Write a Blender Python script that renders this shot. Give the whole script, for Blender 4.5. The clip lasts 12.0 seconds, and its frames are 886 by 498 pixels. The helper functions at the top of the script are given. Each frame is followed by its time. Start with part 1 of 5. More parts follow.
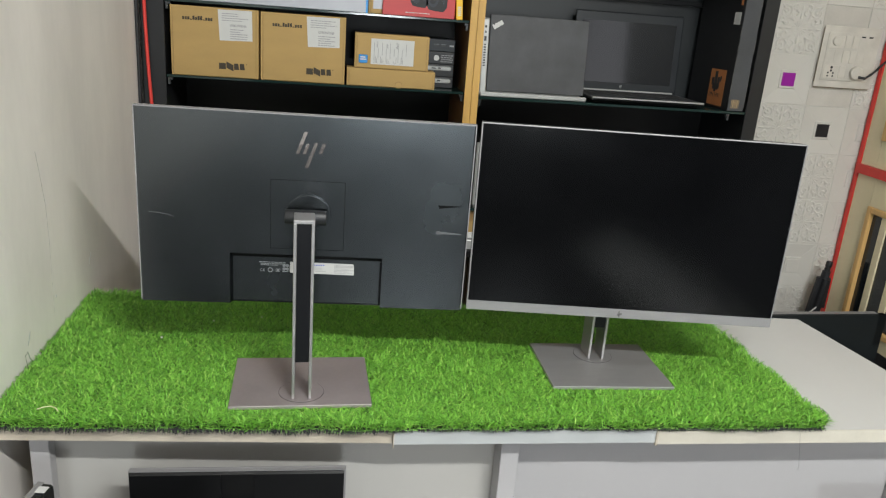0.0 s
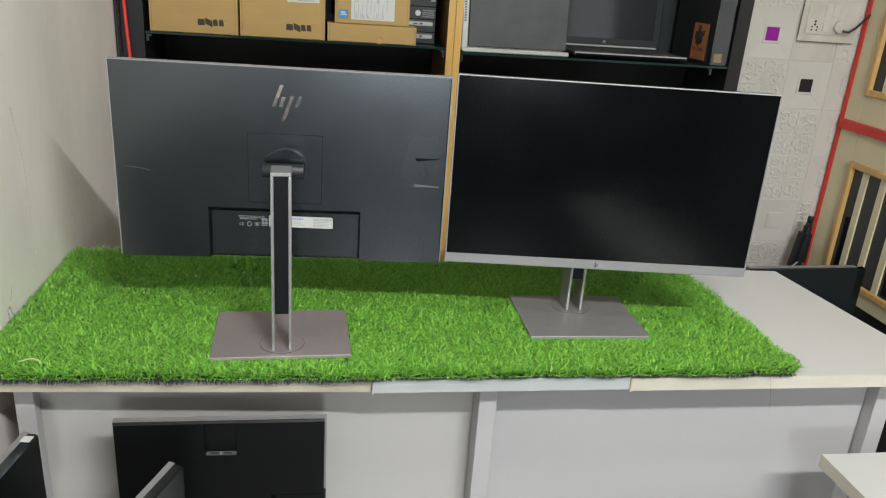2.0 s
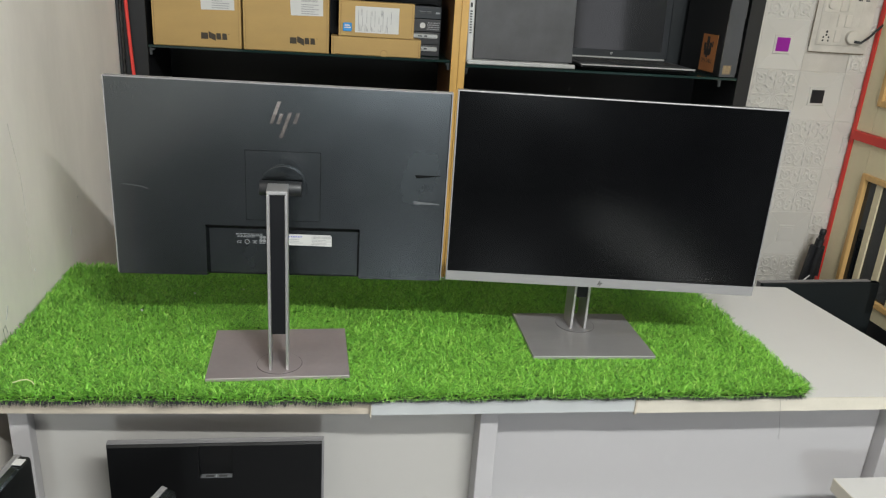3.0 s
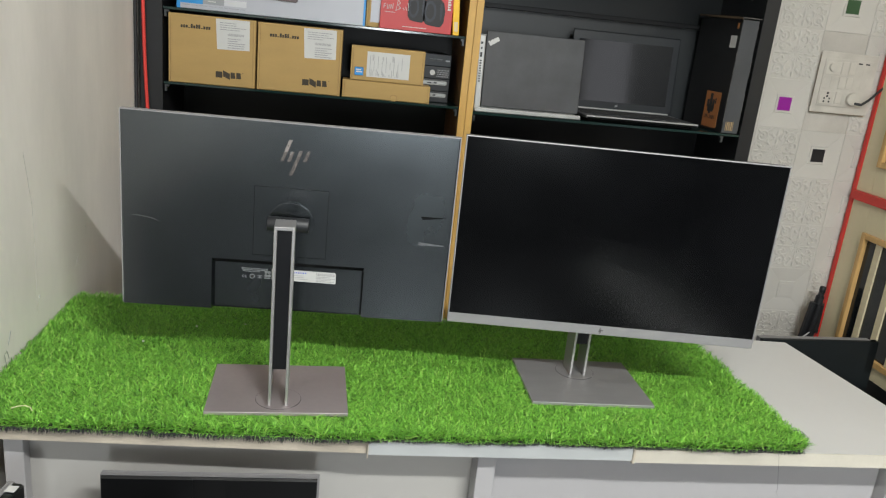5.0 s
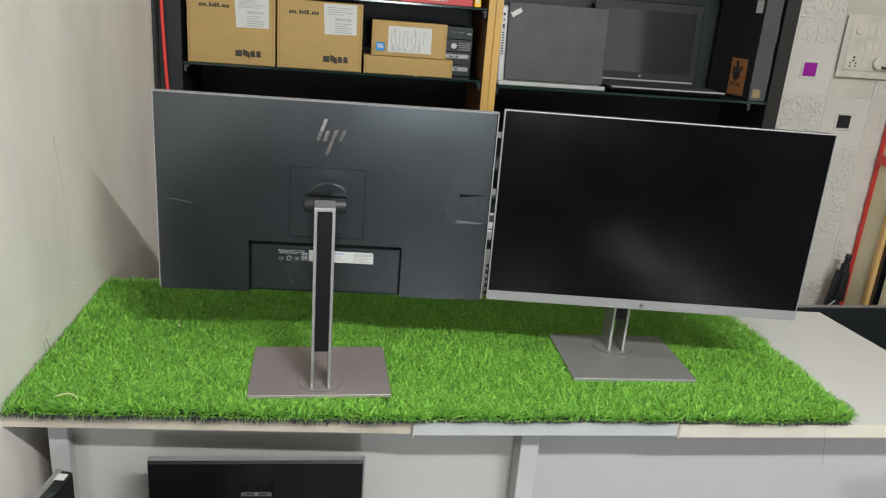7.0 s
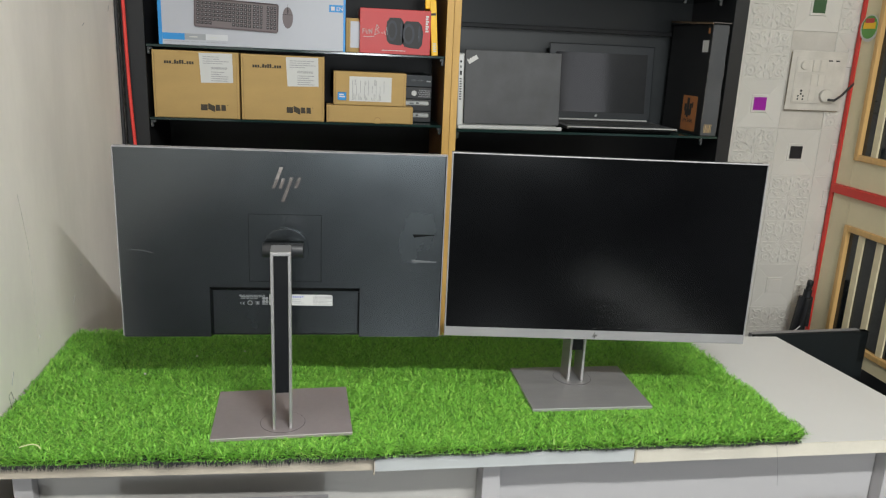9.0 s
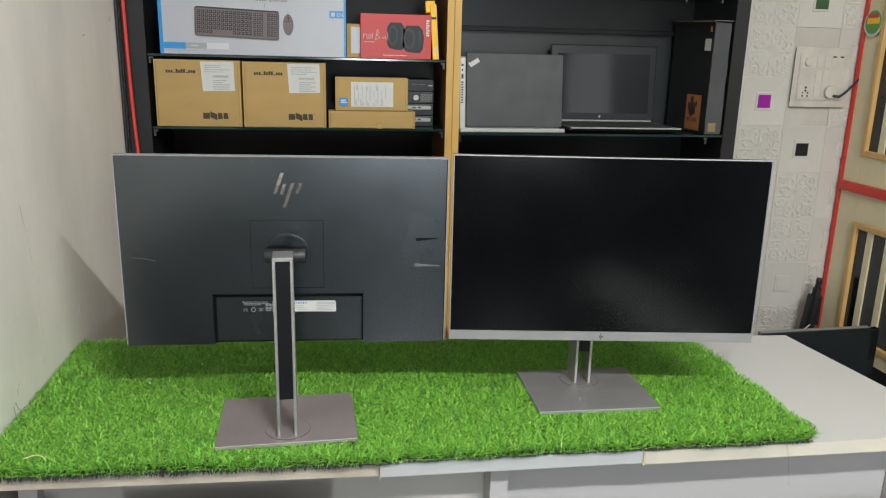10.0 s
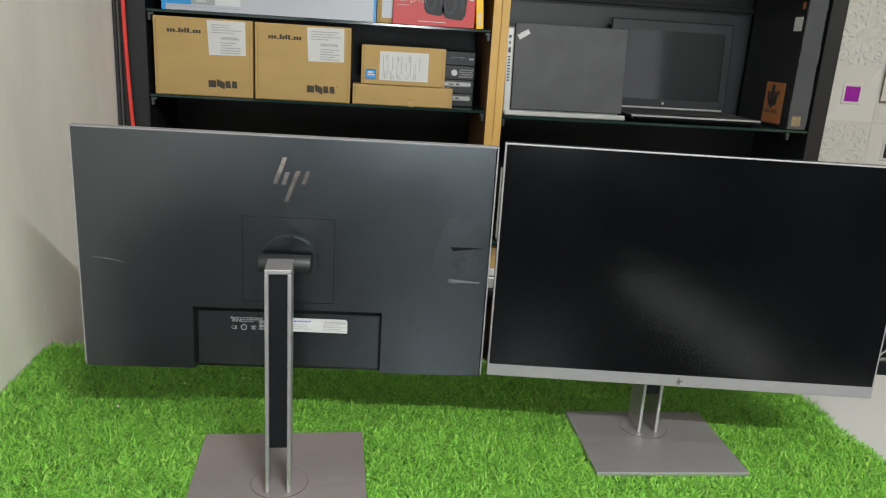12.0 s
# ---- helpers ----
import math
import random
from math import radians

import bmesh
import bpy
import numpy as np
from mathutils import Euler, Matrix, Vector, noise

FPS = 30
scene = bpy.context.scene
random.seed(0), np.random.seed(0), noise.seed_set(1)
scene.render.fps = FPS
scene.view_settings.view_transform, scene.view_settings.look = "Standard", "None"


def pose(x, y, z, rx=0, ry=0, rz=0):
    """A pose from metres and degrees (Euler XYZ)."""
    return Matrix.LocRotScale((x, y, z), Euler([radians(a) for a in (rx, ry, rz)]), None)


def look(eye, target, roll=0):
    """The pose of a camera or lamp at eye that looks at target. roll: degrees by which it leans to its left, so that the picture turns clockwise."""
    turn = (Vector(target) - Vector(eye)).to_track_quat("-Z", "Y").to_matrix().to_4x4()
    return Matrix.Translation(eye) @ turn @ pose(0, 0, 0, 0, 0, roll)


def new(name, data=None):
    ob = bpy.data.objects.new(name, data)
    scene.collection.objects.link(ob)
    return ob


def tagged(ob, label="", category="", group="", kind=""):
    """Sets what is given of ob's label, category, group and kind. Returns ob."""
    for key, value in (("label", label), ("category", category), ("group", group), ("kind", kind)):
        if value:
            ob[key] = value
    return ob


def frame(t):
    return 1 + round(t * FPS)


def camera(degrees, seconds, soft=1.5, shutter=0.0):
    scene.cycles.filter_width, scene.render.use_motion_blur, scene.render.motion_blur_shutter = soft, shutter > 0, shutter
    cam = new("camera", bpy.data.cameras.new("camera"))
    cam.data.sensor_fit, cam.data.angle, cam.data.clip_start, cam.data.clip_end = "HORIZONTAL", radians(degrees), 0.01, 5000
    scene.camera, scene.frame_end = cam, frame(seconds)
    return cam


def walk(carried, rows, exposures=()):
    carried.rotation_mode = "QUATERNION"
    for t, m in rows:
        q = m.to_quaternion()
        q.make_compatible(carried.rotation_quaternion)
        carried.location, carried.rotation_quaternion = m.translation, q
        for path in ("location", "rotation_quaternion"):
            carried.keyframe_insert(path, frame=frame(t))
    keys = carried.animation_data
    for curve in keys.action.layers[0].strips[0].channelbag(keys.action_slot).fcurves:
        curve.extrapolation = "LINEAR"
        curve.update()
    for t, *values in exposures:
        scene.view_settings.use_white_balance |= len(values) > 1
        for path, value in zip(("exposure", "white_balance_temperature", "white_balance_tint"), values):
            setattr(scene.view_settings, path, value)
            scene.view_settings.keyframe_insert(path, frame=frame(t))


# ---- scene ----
cam = camera(61.0, 12.0, soft=1.2)
PATH = [
    (0, (0.084, 0.105, 1.38), (0.376, 1.989, 0.776), 4.4),
    (0.3, (0.0835, 0.1129, 1.3766), (0.3871, 1.988, 0.7506), 4.81),
    (0.5, (0.08, 0.113, 1.376), (0.403, 1.979, 0.733), 5.1),
    (0.8, (0.0802, 0.1075, 1.3781), (0.4128, 1.9653, 0.7164), 5.27),
    (1, (0.079, 0.099, 1.376), (0.408, 1.957, 0.714), 5.4),
    (1.2, (0.0799, 0.0931, 1.3744), (0.3913, 1.9538, 0.7104), 5.25),
    (1.5, (0.085, 0.09, 1.372), (0.38, 1.95, 0.698), 5),
    (1.7, (0.0922, 0.084, 1.37), (0.3974, 1.9424, 0.6969), 4.67),
    (2, (0.107, 0.084, 1.368), (0.421, 1.933, 0.674), 4.2),
    (2.2, (0.1127, 0.0922, 1.367), (0.4177, 1.9341, 0.6498), 4.17),
    (2.5, (0.118, 0.099, 1.37), (0.414, 1.93, 0.621), 4.4),
    (2.7, (0.1181, 0.1026, 1.3731), (0.4031, 1.9498, 0.6612), 4.46),
    (3, (0.129, 0.109, 1.378), (0.412, 1.97, 0.701), 3.9),
    (3.2, (0.1342, 0.1093, 1.3784), (0.4337, 1.9751, 0.7234), 2.8),
    (4.8, (0.1285, 0.1005, 1.375), (0.386, 1.999, 0.8011), 5.22),
    (5, (0.121, 0.096, 1.375), (0.4, 1.995, 0.813), 5.9),
    (5.2, (0.1147, 0.0972, 1.3753), (0.4065, 1.9976, 0.8246), 6.65),
    (5.5, (0.106, 0.102, 1.371), (0.405, 2, 0.816), 6.7),
    (5.7, (0.0992, 0.1062, 1.3733), (0.3969, 2.0002, 0.8041), 6.09),
    (6, (0.089, 0.111, 1.37), (0.379, 2.002, 0.785), 5.2),
    (6.2, (0.0808, 0.1104, 1.3695), (0.3684, 2.0002, 0.7813), 5),
    (6.5, (0.067, 0.119, 1.37), (0.347, 2.003, 0.761), 4.8),
    (6.7, (0.0646, 0.1237, 1.3699), (0.3311, 2.0037, 0.7419), 4.53),
    (8.3, (0.1087, 0.0781, 1.3784), (0.4208, 1.9567, 0.7675), 3.97),
    (8.5, (0.112, 0.075, 1.377), (0.427, 1.965, 0.801), 3.1),
    (8.7, (0.1153, 0.0719, 1.3767), (0.4254, 1.9719, 0.8344), 2.57),
    (9, (0.113, 0.07, 1.378), (0.417, 1.979, 0.864), 2.6),
    (9.2, (0.1158, 0.0666, 1.3757), (0.4164, 1.978, 0.8694), 2.48),
    (9.5, (0.119, 0.067, 1.375), (0.431, 1.978, 0.872), 2.5),
    (9.7, (0.1236, 0.0726, 1.371), (0.4245, 1.9847, 0.8678), 1.93),
    (10, (0.122, 0.075, 1.372), (0.406, 1.991, 0.872), 1.4),
    (10.2, (0.1154, 0.0713, 1.3738), (0.3792, 1.9953, 0.8956), 1.17),
    (10.5, (0.104, 0.067, 1.371), (0.366, 2, 0.931), 1.3),
    (10.7, (0.0956, 0.0684, 1.366), (0.3676, 1.9984, 0.9174), 1.34),
    (11, (0.095, 0.081, 1.358), (0.405, 1.997, 0.876), 0.8),
    (11.2, (0.1001, 0.1122, 1.353), (0.4428, 2.0223, 0.8689), 1.27),
    (11.5, (0.129, 0.198, 1.344), (0.424, 2.108, 0.833), 2),
    (11.7, (0.1389, 0.2447, 1.3482), (0.3574, 2.1623, 0.8237), 2.18),
    (12, (0.135, 0.351, 1.342), (0.357, 2.261, 0.794), 3.6),
]
walk(cam, [(t, look(eye, target, roll)) for t, eye, target, roll in PATH])

# ---- world and lamps ----
world = bpy.data.worlds.new("world")
scene.world = world
world.use_nodes = True
world.node_tree.nodes["Background"].inputs[0].default_value = (0.80, 0.86, 1.0, 1)
world.node_tree.nodes["Background"].inputs[1].default_value = 0.25


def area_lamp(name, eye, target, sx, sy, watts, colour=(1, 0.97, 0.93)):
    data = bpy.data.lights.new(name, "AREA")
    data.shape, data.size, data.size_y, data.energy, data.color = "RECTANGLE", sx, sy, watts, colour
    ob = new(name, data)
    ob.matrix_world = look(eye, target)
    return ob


# ceiling lamps of the shop, all behind the viewer's side of the table
area_lamp("ceiling_tube_lamp", (1.00, -0.86, 2.82), (1.07, -0.20, 0.0), 1.2, 0.05, 94, (0.985, 0.99, 0.965))
area_lamp("ceiling_lamp_near", (0.40, 0.26, 2.84), (0.40, 0.30, 0.0), 0.12, 0.12, 11, (0.98, 1.0, 0.97))
# unseen beam added to lay a bright floor strip that mirrors in the screen
data = bpy.data.lights.new("floor_streak_lamp", "AREA")
data.shape, data.size, data.size_y, data.energy, data.spread, data.color = "RECTANGLE", 0.15, 1.90, 58, radians(5.5), (0.96, 1.0, 0.99)
new("floor_streak_lamp", data).matrix_world = pose(1.33, -1.75, 2.86, 0, 0, -15.8)
# unseen lamp added on the right as side fill; also mirrors in the laptop
area_lamp("side_fill_lamp", (1.95, -0.70, 1.48), (0.0, -0.75, 1.48), 1.24, 1.15, 3, (0.99, 0.98, 1.0))
# unseen lamp added behind the viewer for the sheen on the monitor's back
area_lamp("rear_sheen_lamp", (0.47, -3.42, 1.36), (0.47, 0.0, 1.30), 0.52, 0.70, 42, (0.90, 0.97, 1.0))

# ---- materials ----


def mat(name, colour, rough=0.5, metal=0.0, var=0.0, scale=20.0, bump=0.0, bscale=200.0, stretch=(1, 1, 1), rand=0.0,
        island=0.0, coat=0.0, spec=0.5, fine=0.0):
    """A surface with a large and a fine variation of its colour, gloss and relief."""
    m = bpy.data.materials.new(name)
    m.use_nodes = True
    nt = m.node_tree
    n, l = nt.nodes, nt.links
    b = n["Principled BSDF"]
    b.inputs["Base Color"].default_value = (*colour, 1)
    b.inputs["Roughness"].default_value = rough
    b.inputs["Metallic"].default_value = metal
    b.inputs["Specular IOR Level"].default_value = spec
    b.inputs["Coat Weight"].default_value = coat
    tc = n.new("ShaderNodeTexCoord")
    mp = n.new("ShaderNodeMapping")
    mp.inputs["Scale"].default_value = stretch
    l.new(tc.outputs["Object"], mp.inputs["Vector"])
    last = None
    if var:
        ns = n.new("ShaderNodeTexNoise")
        ns.inputs["Scale"].default_value, ns.inputs["Detail"].default_value = scale, 6
        l.new(mp.outputs[0], ns.inputs["Vector"])
        ramp = n.new("ShaderNodeMapRange")
        ramp.inputs[1].default_value, ramp.inputs[2].default_value = 0.3, 0.7
        ramp.inputs[3].default_value, ramp.inputs[4].default_value = 1 - var, 1 + var
        l.new(ns.outputs["Fac"], ramp.inputs[0])
        hs = n.new("ShaderNodeHueSaturation")
        hs.inputs["Color"].default_value = (*colour, 1)
        l.new(ramp.outputs[0], hs.inputs["Value"])
        last = hs
        rr = n.new("ShaderNodeMapRange")
        rr.inputs[3].default_value, rr.inputs[4].default_value = max(0.03, rough - 0.08), min(1, rough + 0.08)
        l.new(ns.outputs["Fac"], rr.inputs[0])
        l.new(rr.outputs[0], b.inputs["Roughness"])
    if fine:
        nf = n.new("ShaderNodeTexNoise")
        nf.inputs["Scale"].default_value, nf.inputs["Detail"].default_value = scale * 14, 3
        l.new(mp.outputs[0], nf.inputs["Vector"])
        rf = n.new("ShaderNodeMapRange")
        rf.inputs[3].default_value, rf.inputs[4].default_value = 1 - fine, 1 + fine
        l.new(nf.outputs["Fac"], rf.inputs[0])
        hf = n.new("ShaderNodeHueSaturation")
        hf.inputs["Color"].default_value = (*colour, 1)
        if last:
            l.new(last.outputs[0], hf.inputs["Color"])
        l.new(rf.outputs[0], hf.inputs["Value"])
        last = hf
    if rand or island:
        src = n.new("ShaderNodeObjectInfo") if rand else n.new("ShaderNodeNewGeometry")
        amt = rand or island
        rg = n.new("ShaderNodeMapRange")
        rg.inputs[3].default_value, rg.inputs[4].default_value = 1 - amt, 1 + amt
        l.new(src.outputs["Random" if rand else "Random Per Island"], rg.inputs[0])
        hs2 = n.new("ShaderNodeHueSaturation")
        hs2.inputs["Color"].default_value = (*colour, 1)
        if last:
            l.new(last.outputs[0], hs2.inputs["Color"])
        l.new(rg.outputs[0], hs2.inputs["Value"])
        last = hs2
    if last:
        l.new(last.outputs[0], b.inputs["Base Color"])
    if bump:
        nb = n.new("ShaderNodeTexNoise")
        nb.inputs["Scale"].default_value, nb.inputs["Detail"].default_value = bscale, 4
        l.new(mp.outputs[0], nb.inputs["Vector"])
        bp = n.new("ShaderNodeBump")
        bp.inputs["Strength"].default_value, bp.inputs["Distance"].default_value = bump, 0.002
        l.new(nb.outputs["Fac"], bp.inputs["Height"])
        l.new(bp.outputs[0], b.inputs["Normal"])
    return m


def grass_mat():
    m = bpy.data.materials.new("artificial_grass")
    m.use_nodes = True
    n, l = m.node_tree.nodes, m.node_tree.links
    b = n["Principled BSDF"]
    g = n.new("ShaderNodeNewGeometry")
    cr = n.new("ShaderNodeValToRGB")
    cr.color_ramp.elements[0].position, cr.color_ramp.elements[0].color = 0.0, (0.064, 0.205, 0.028, 1)
    cr.color_ramp.elements[1].position, cr.color_ramp.elements[1].color = 1.0, (0.52, 0.79, 0.185, 1)
    e = cr.color_ramp.elements.new(0.45)
    e.color = (0.218, 0.525, 0.070, 1)
    e = cr.color_ramp.elements.new(0.90)
    e.color = (0.315, 0.69, 0.10, 1)
    l.new(g.outputs["Random Per Island"], cr.inputs[0])
    tc = n.new("ShaderNodeTexCoord")
    ns = n.new("ShaderNodeTexNoise")
    ns.inputs["Scale"].default_value, ns.inputs["Detail"].default_value = 9, 4
    l.new(tc.outputs["Object"], ns.inputs["Vector"])
    rg = n.new("ShaderNodeMapRange")
    rg.inputs[1].default_value, rg.inputs[2].default_value, rg.inputs[3].default_value, rg.inputs[4].default_value = 0.3, 0.7, 0.93, 1.07
    l.new(ns.outputs["Fac"], rg.inputs[0])
    hs = n.new("ShaderNodeHueSaturation")
    l.new(cr.outputs[0], hs.inputs["Color"])
    l.new(rg.outputs[0], hs.inputs["Value"])
    l.new(hs.outputs[0], b.inputs["Base Color"])
    b.inputs["Roughness"].default_value = 0.42
    b.inputs["Specular IOR Level"].default_value = 0.4
    b.inputs["Subsurface Weight"].default_value = 0.0
    tr = n.new("ShaderNodeBsdfTranslucent")
    l.new(hs.outputs[0], tr.inputs["Color"])
    mx = n.new("ShaderNodeMixShader")
    mx.inputs[0].default_value = 0.16
    l.new(b.outputs[0], mx.inputs[1])
    l.new(tr.outputs[0], mx.inputs[2])
    l.new(mx.outputs[0], n["Material Output"].inputs["Surface"])
    return m


M_WALL = mat("painted_wall", (0.89, 0.845, 0.795), 0.62, var=0.085, scale=5.0, bump=0.2, bscale=16, stretch=(1, 1, 0.38), fine=0.03)
M_WHITE_WALL = mat("grey_wall", (0.10, 0.102, 0.105), 0.75, var=0.03, scale=2.0, bump=0.2, bscale=80)
M_FLOOR = mat("floor_tile", (0.10, 0.099, 0.097), 0.3, var=0.08, scale=4.0, rand=0.04)
M_FLOOR_BOUNCE = mat("pale_bounce_floor", (0.24, 0.235, 0.225), 0.35, var=0.06, scale=4.0)
M_CEIL = mat("ceiling_paint", (0.45, 0.45, 0.44), 0.8, var=0.02, scale=3.0)
M_TABLE = mat("white_laminate", (0.53, 0.527, 0.513), 0.38, var=0.02, scale=5.0, fine=0.015, bump=0.05, bscale=400)
M_PANEL_L = mat("warm_white_panel", (0.49, 0.48, 0.455), 0.45, var=0.02, scale=3.0, fine=0.01)
M_PANEL_R = mat("cool_white_panel", (0.462, 0.455, 0.462), 0.45, var=0.02, scale=3.0, fine=0.01)
M_EDGE_RAW = mat("worn_beige_edge_band", (0.50, 0.445, 0.36), 0.65, var=0.18, scale=30, fine=0.1, stretch=(0.4, 1, 1), bump=0.3)
M_EDGE = mat("cream_edge_band", (0.56, 0.53, 0.45), 0.5, var=0.06, scale=14, fine=0.04)
M_ALU = mat("white_aluminium_strip", (0.52, 0.545, 0.545), 0.42, 0.2, var=0.03, scale=12)
M_GRASS = grass_mat()
M_BACKING = mat("black_latex_backing", (0.018, 0.018, 0.02), 0.85, bump=0.6, bscale=300)
M_SHELL = mat("black_textured_plastic", (0.0030, 0.0036, 0.0042), 0.25, var=0.10, scale=7, bump=0.006, bscale=1500, fine=0.08, spec=1.0)
M_SHELL.node_tree.nodes["Principled BSDF"].inputs["Specular Tint"].default_value = (0.86, 0.95, 1.0, 1)
M_SHELL.node_tree.nodes["Principled BSDF"].inputs["IOR"].default_value = 1.62
# darker copy of the shell plastic, painting the dim surroundings before the table
M_SHELL_D = mat("shell_plastic_in_dim_light", (0.0030, 0.0032, 0.0036), 0.36, var=0.10, scale=7, fine=0.06, spec=0.32)
M_LEDGE = mat("grey_plastic_and_lit_ledge", (0.105, 0.11, 0.115), 0.42, var=0.08, scale=30)
M_SOCKET = mat("dim_socket_metal", (0.035, 0.037, 0.04), 0.4, 0.3)
M_DULL = mat("dull_blue_black_plastic", (0.011, 0.0145, 0.0160), 0.55, var=0.12, scale=9, fine=0.05, spec=0.25)
M_SEAM_SHADE = mat("dark_seam_and_shade", (0.0028, 0.0032, 0.0036), 0.7, spec=0.15)
M_BLACK = mat("matte_black_plastic", (0.014, 0.015, 0.017), 0.45, var=0.08, scale=20)
M_SCREEN = mat("matte_black_screen", (0.002, 0.0022, 0.0026), 0.14, var=0.15, scale=5, spec=0.22)
M_SILVER = mat("silver_plastic", (0.31, 0.304, 0.31), 0.5, 0.45, var=0.03, scale=20)
M_RAIL = mat("grey_aluminium", (0.43, 0.42, 0.42), 0.38, 0.75, var=0.04, scale=25)
# one metal in two tones: taupe paints the reflections on the left stand
M_BASE = mat("anodised_metal_reflected_taupe", (0.45, 0.40, 0.405), 0.48, 0.72, var=0.05, scale=9, fine=0.05, bump=0.04, bscale=900)
M_BASE2 = mat("grey_anodised_metal", (0.385, 0.382, 0.383), 0.52, 0.7, var=0.05, scale=9, fine=0.05, stretch=(0.2, 1, 1))
# uneven tone paints the broken reflections in the emblem's mirror bars
M_CHROME = mat("mirror_foil_painted_reflections", (0.31, 0.275, 0.255), 0.26, 0.95, var=0.38, scale=40, fine=0.05, bump=0.06, bscale=60)
M_GROOVE = mat("dark_groove", (0.05, 0.045, 0.045), 0.6)
M_LABEL = mat("white_paper_label", (0.56, 0.56, 0.545), 0.55, var=0.03, scale=30)
M_PRINT = mat("black_print", (0.03, 0.03, 0.03), 0.6)
M_PRINT_T = mat("charcoal_print", (0.085, 0.085, 0.09), 0.6)
M_PRINT_G = mat("grey_print", (0.30, 0.30, 0.31), 0.6)
M_PRINT_W = mat("pale_print", (0.30, 0.315, 0.33), 0.6)
M_INSERT = mat("black_column_plastic", (0.006, 0.0065, 0.008), 0.4, var=0.1, scale=12, spec=0.22)
M_LINING = mat("dark_brown_lining", (0.075, 0.048, 0.026), 0.8, var=0.25, scale=30)
M_WORN = mat("worn_carton_edge", (0.135, 0.125, 0.115), 0.8, var=0.4, scale=60)
M_SPEAKER = mat("speaker_print", (0.020, 0.023, 0.034), 0.45, var=0.15, scale=40)
M_BLUE_INK = mat("blue_ink", (0.06, 0.10, 0.50), 0.6)
M_CARTON = mat("brown_cardboard", (0.43, 0.283, 0.102), 0.72, var=0.05, scale=9, fine=0.04, stretch=(1, 1, 3), bump=0.08, bscale=250, rand=0.05)
M_CARTON_D = mat("brown_cardboard_edge", (0.33, 0.20, 0.08), 0.8, var=0.1, scale=30)
M_CARTON_PRINT = mat("dark_brown_print", (0.045, 0.035, 0.022), 0.7)
M_BOXWHITE = mat("glossy_white_card", (0.42, 0.43, 0.475), 0.3, var=0.02, scale=8)
M_BOXBLUE = mat("blue_card", (0.02, 0.25, 0.60), 0.35, var=0.03, scale=10)
M_BOXRED = mat("red_card", (0.50, 0.042, 0.042), 0.4, var=0.04, scale=8)
M_BOXYELLOW = mat("yellow_card", (0.85, 0.50, 0.02), 0.45, var=0.04, scale=10)
M_BOXBLACK = mat("black_card", (0.010, 0.0105, 0.012), 0.5, var=0.15, scale=7, fine=0.1)
M_BOXGREY = mat("scuffed_lit_grey_card", (0.050, 0.053, 0.058), 0.55, var=0.16, scale=9, fine=0.08)
M_UNLABEL = mat("orange_brown_label", (0.36, 0.14, 0.045), 0.6, var=0.06, scale=30)
M_PLUM = mat("plum_print", (0.15, 0.122, 0.127), 0.5)
M_KEY = mat("key_print", (0.022, 0.016, 0.018), 0.5)
M_CABINET = mat("black_laminate", (0.0056, 0.0056, 0.0062), 0.42, var=0.2, scale=6, fine=0.1, spec=0.2)
M_CABINET_FR = mat("charcoal_laminate", (0.0085, 0.0090, 0.0104), 0.45, var=0.12, scale=8, fine=0.06)
M_BACKP = mat("dark_grey_back_panel", (0.0125, 0.0155, 0.0170), 0.36, var=0.3, scale=3.5, spec=0.6)
M_PLY = mat("yellow_pine_edge", (0.60, 0.36, 0.10), 0.5, var=0.14, scale=16, fine=0.08, stretch=(3, 3, 0.15))
M_PLY_SIDE = mat("brown_wood_side", (0.150, 0.075, 0.030), 0.45, var=0.2, scale=10, fine=0.08, stretch=(3, 3, 0.2))
M_SHELFGLASS = mat("dark_green_shelf_glass", (0.012, 0.030, 0.027), 0.12, var=0.1, scale=6, spec=0.5)
M_CLEAR = mat("clear_plastic_clip", (0.045, 0.05, 0.052), 0.2, spec=0.6)
M_REDCABLE = mat("red_cable_sheath", (0.72, 0.05, 0.04), 0.4, var=0.05, scale=30)
M_TILE = mat("white_glazed_tile", (0.56, 0.542, 0.50), 0.36, var=0.012, scale=14, rand=0.03)
M_PATCH = mat("patched_plaster_tile", (0.50, 0.475, 0.43), 0.6, var=0.12, scale=9, fine=0.05)
M_GROUT = mat("grey_grout", (0.53, 0.51, 0.47), 0.85, var=0.1, scale=40)
M_PURPLE = mat("purple_glaze", (0.29, 0.013, 0.30), 0.3)
M_BLKGLAZE = mat("black_glaze", (0.012, 0.012, 0.016), 0.3)
M_GREENGLAZE = mat("green_glaze", (0.045, 0.10, 0.045), 0.3)
M_SWITCH = mat("cream_switch_plastic", (0.55, 0.522, 0.468), 0.5, var=0.12, scale=16, fine=0.03)
M_SWITCH2 = mat("white_switch_plastic", (0.58, 0.55, 0.49), 0.35, var=0.04, scale=30)
M_RED = mat("red_enamel", (0.62, 0.035, 0.025), 0.35, var=0.06, scale=12)
M_CREAM = mat("cream_paint", (0.70, 0.62, 0.41), 0.45, var=0.05, scale=5, fine=0.03)
M_OAK = mat("pale_wood_beading", (0.60, 0.37, 0.14), 0.45, var=0.12, scale=18, stretch=(3, 3, 0.2))
M_DKGLASS = mat("dark_window_glass", (0.014, 0.018, 0.022), 0.08, spec=0.6)
M_LAP = mat("dark_grey_lid", (0.050, 0.052, 0.056), 0.55, var=0.26, scale=16, fine=0.10, bump=0.05)
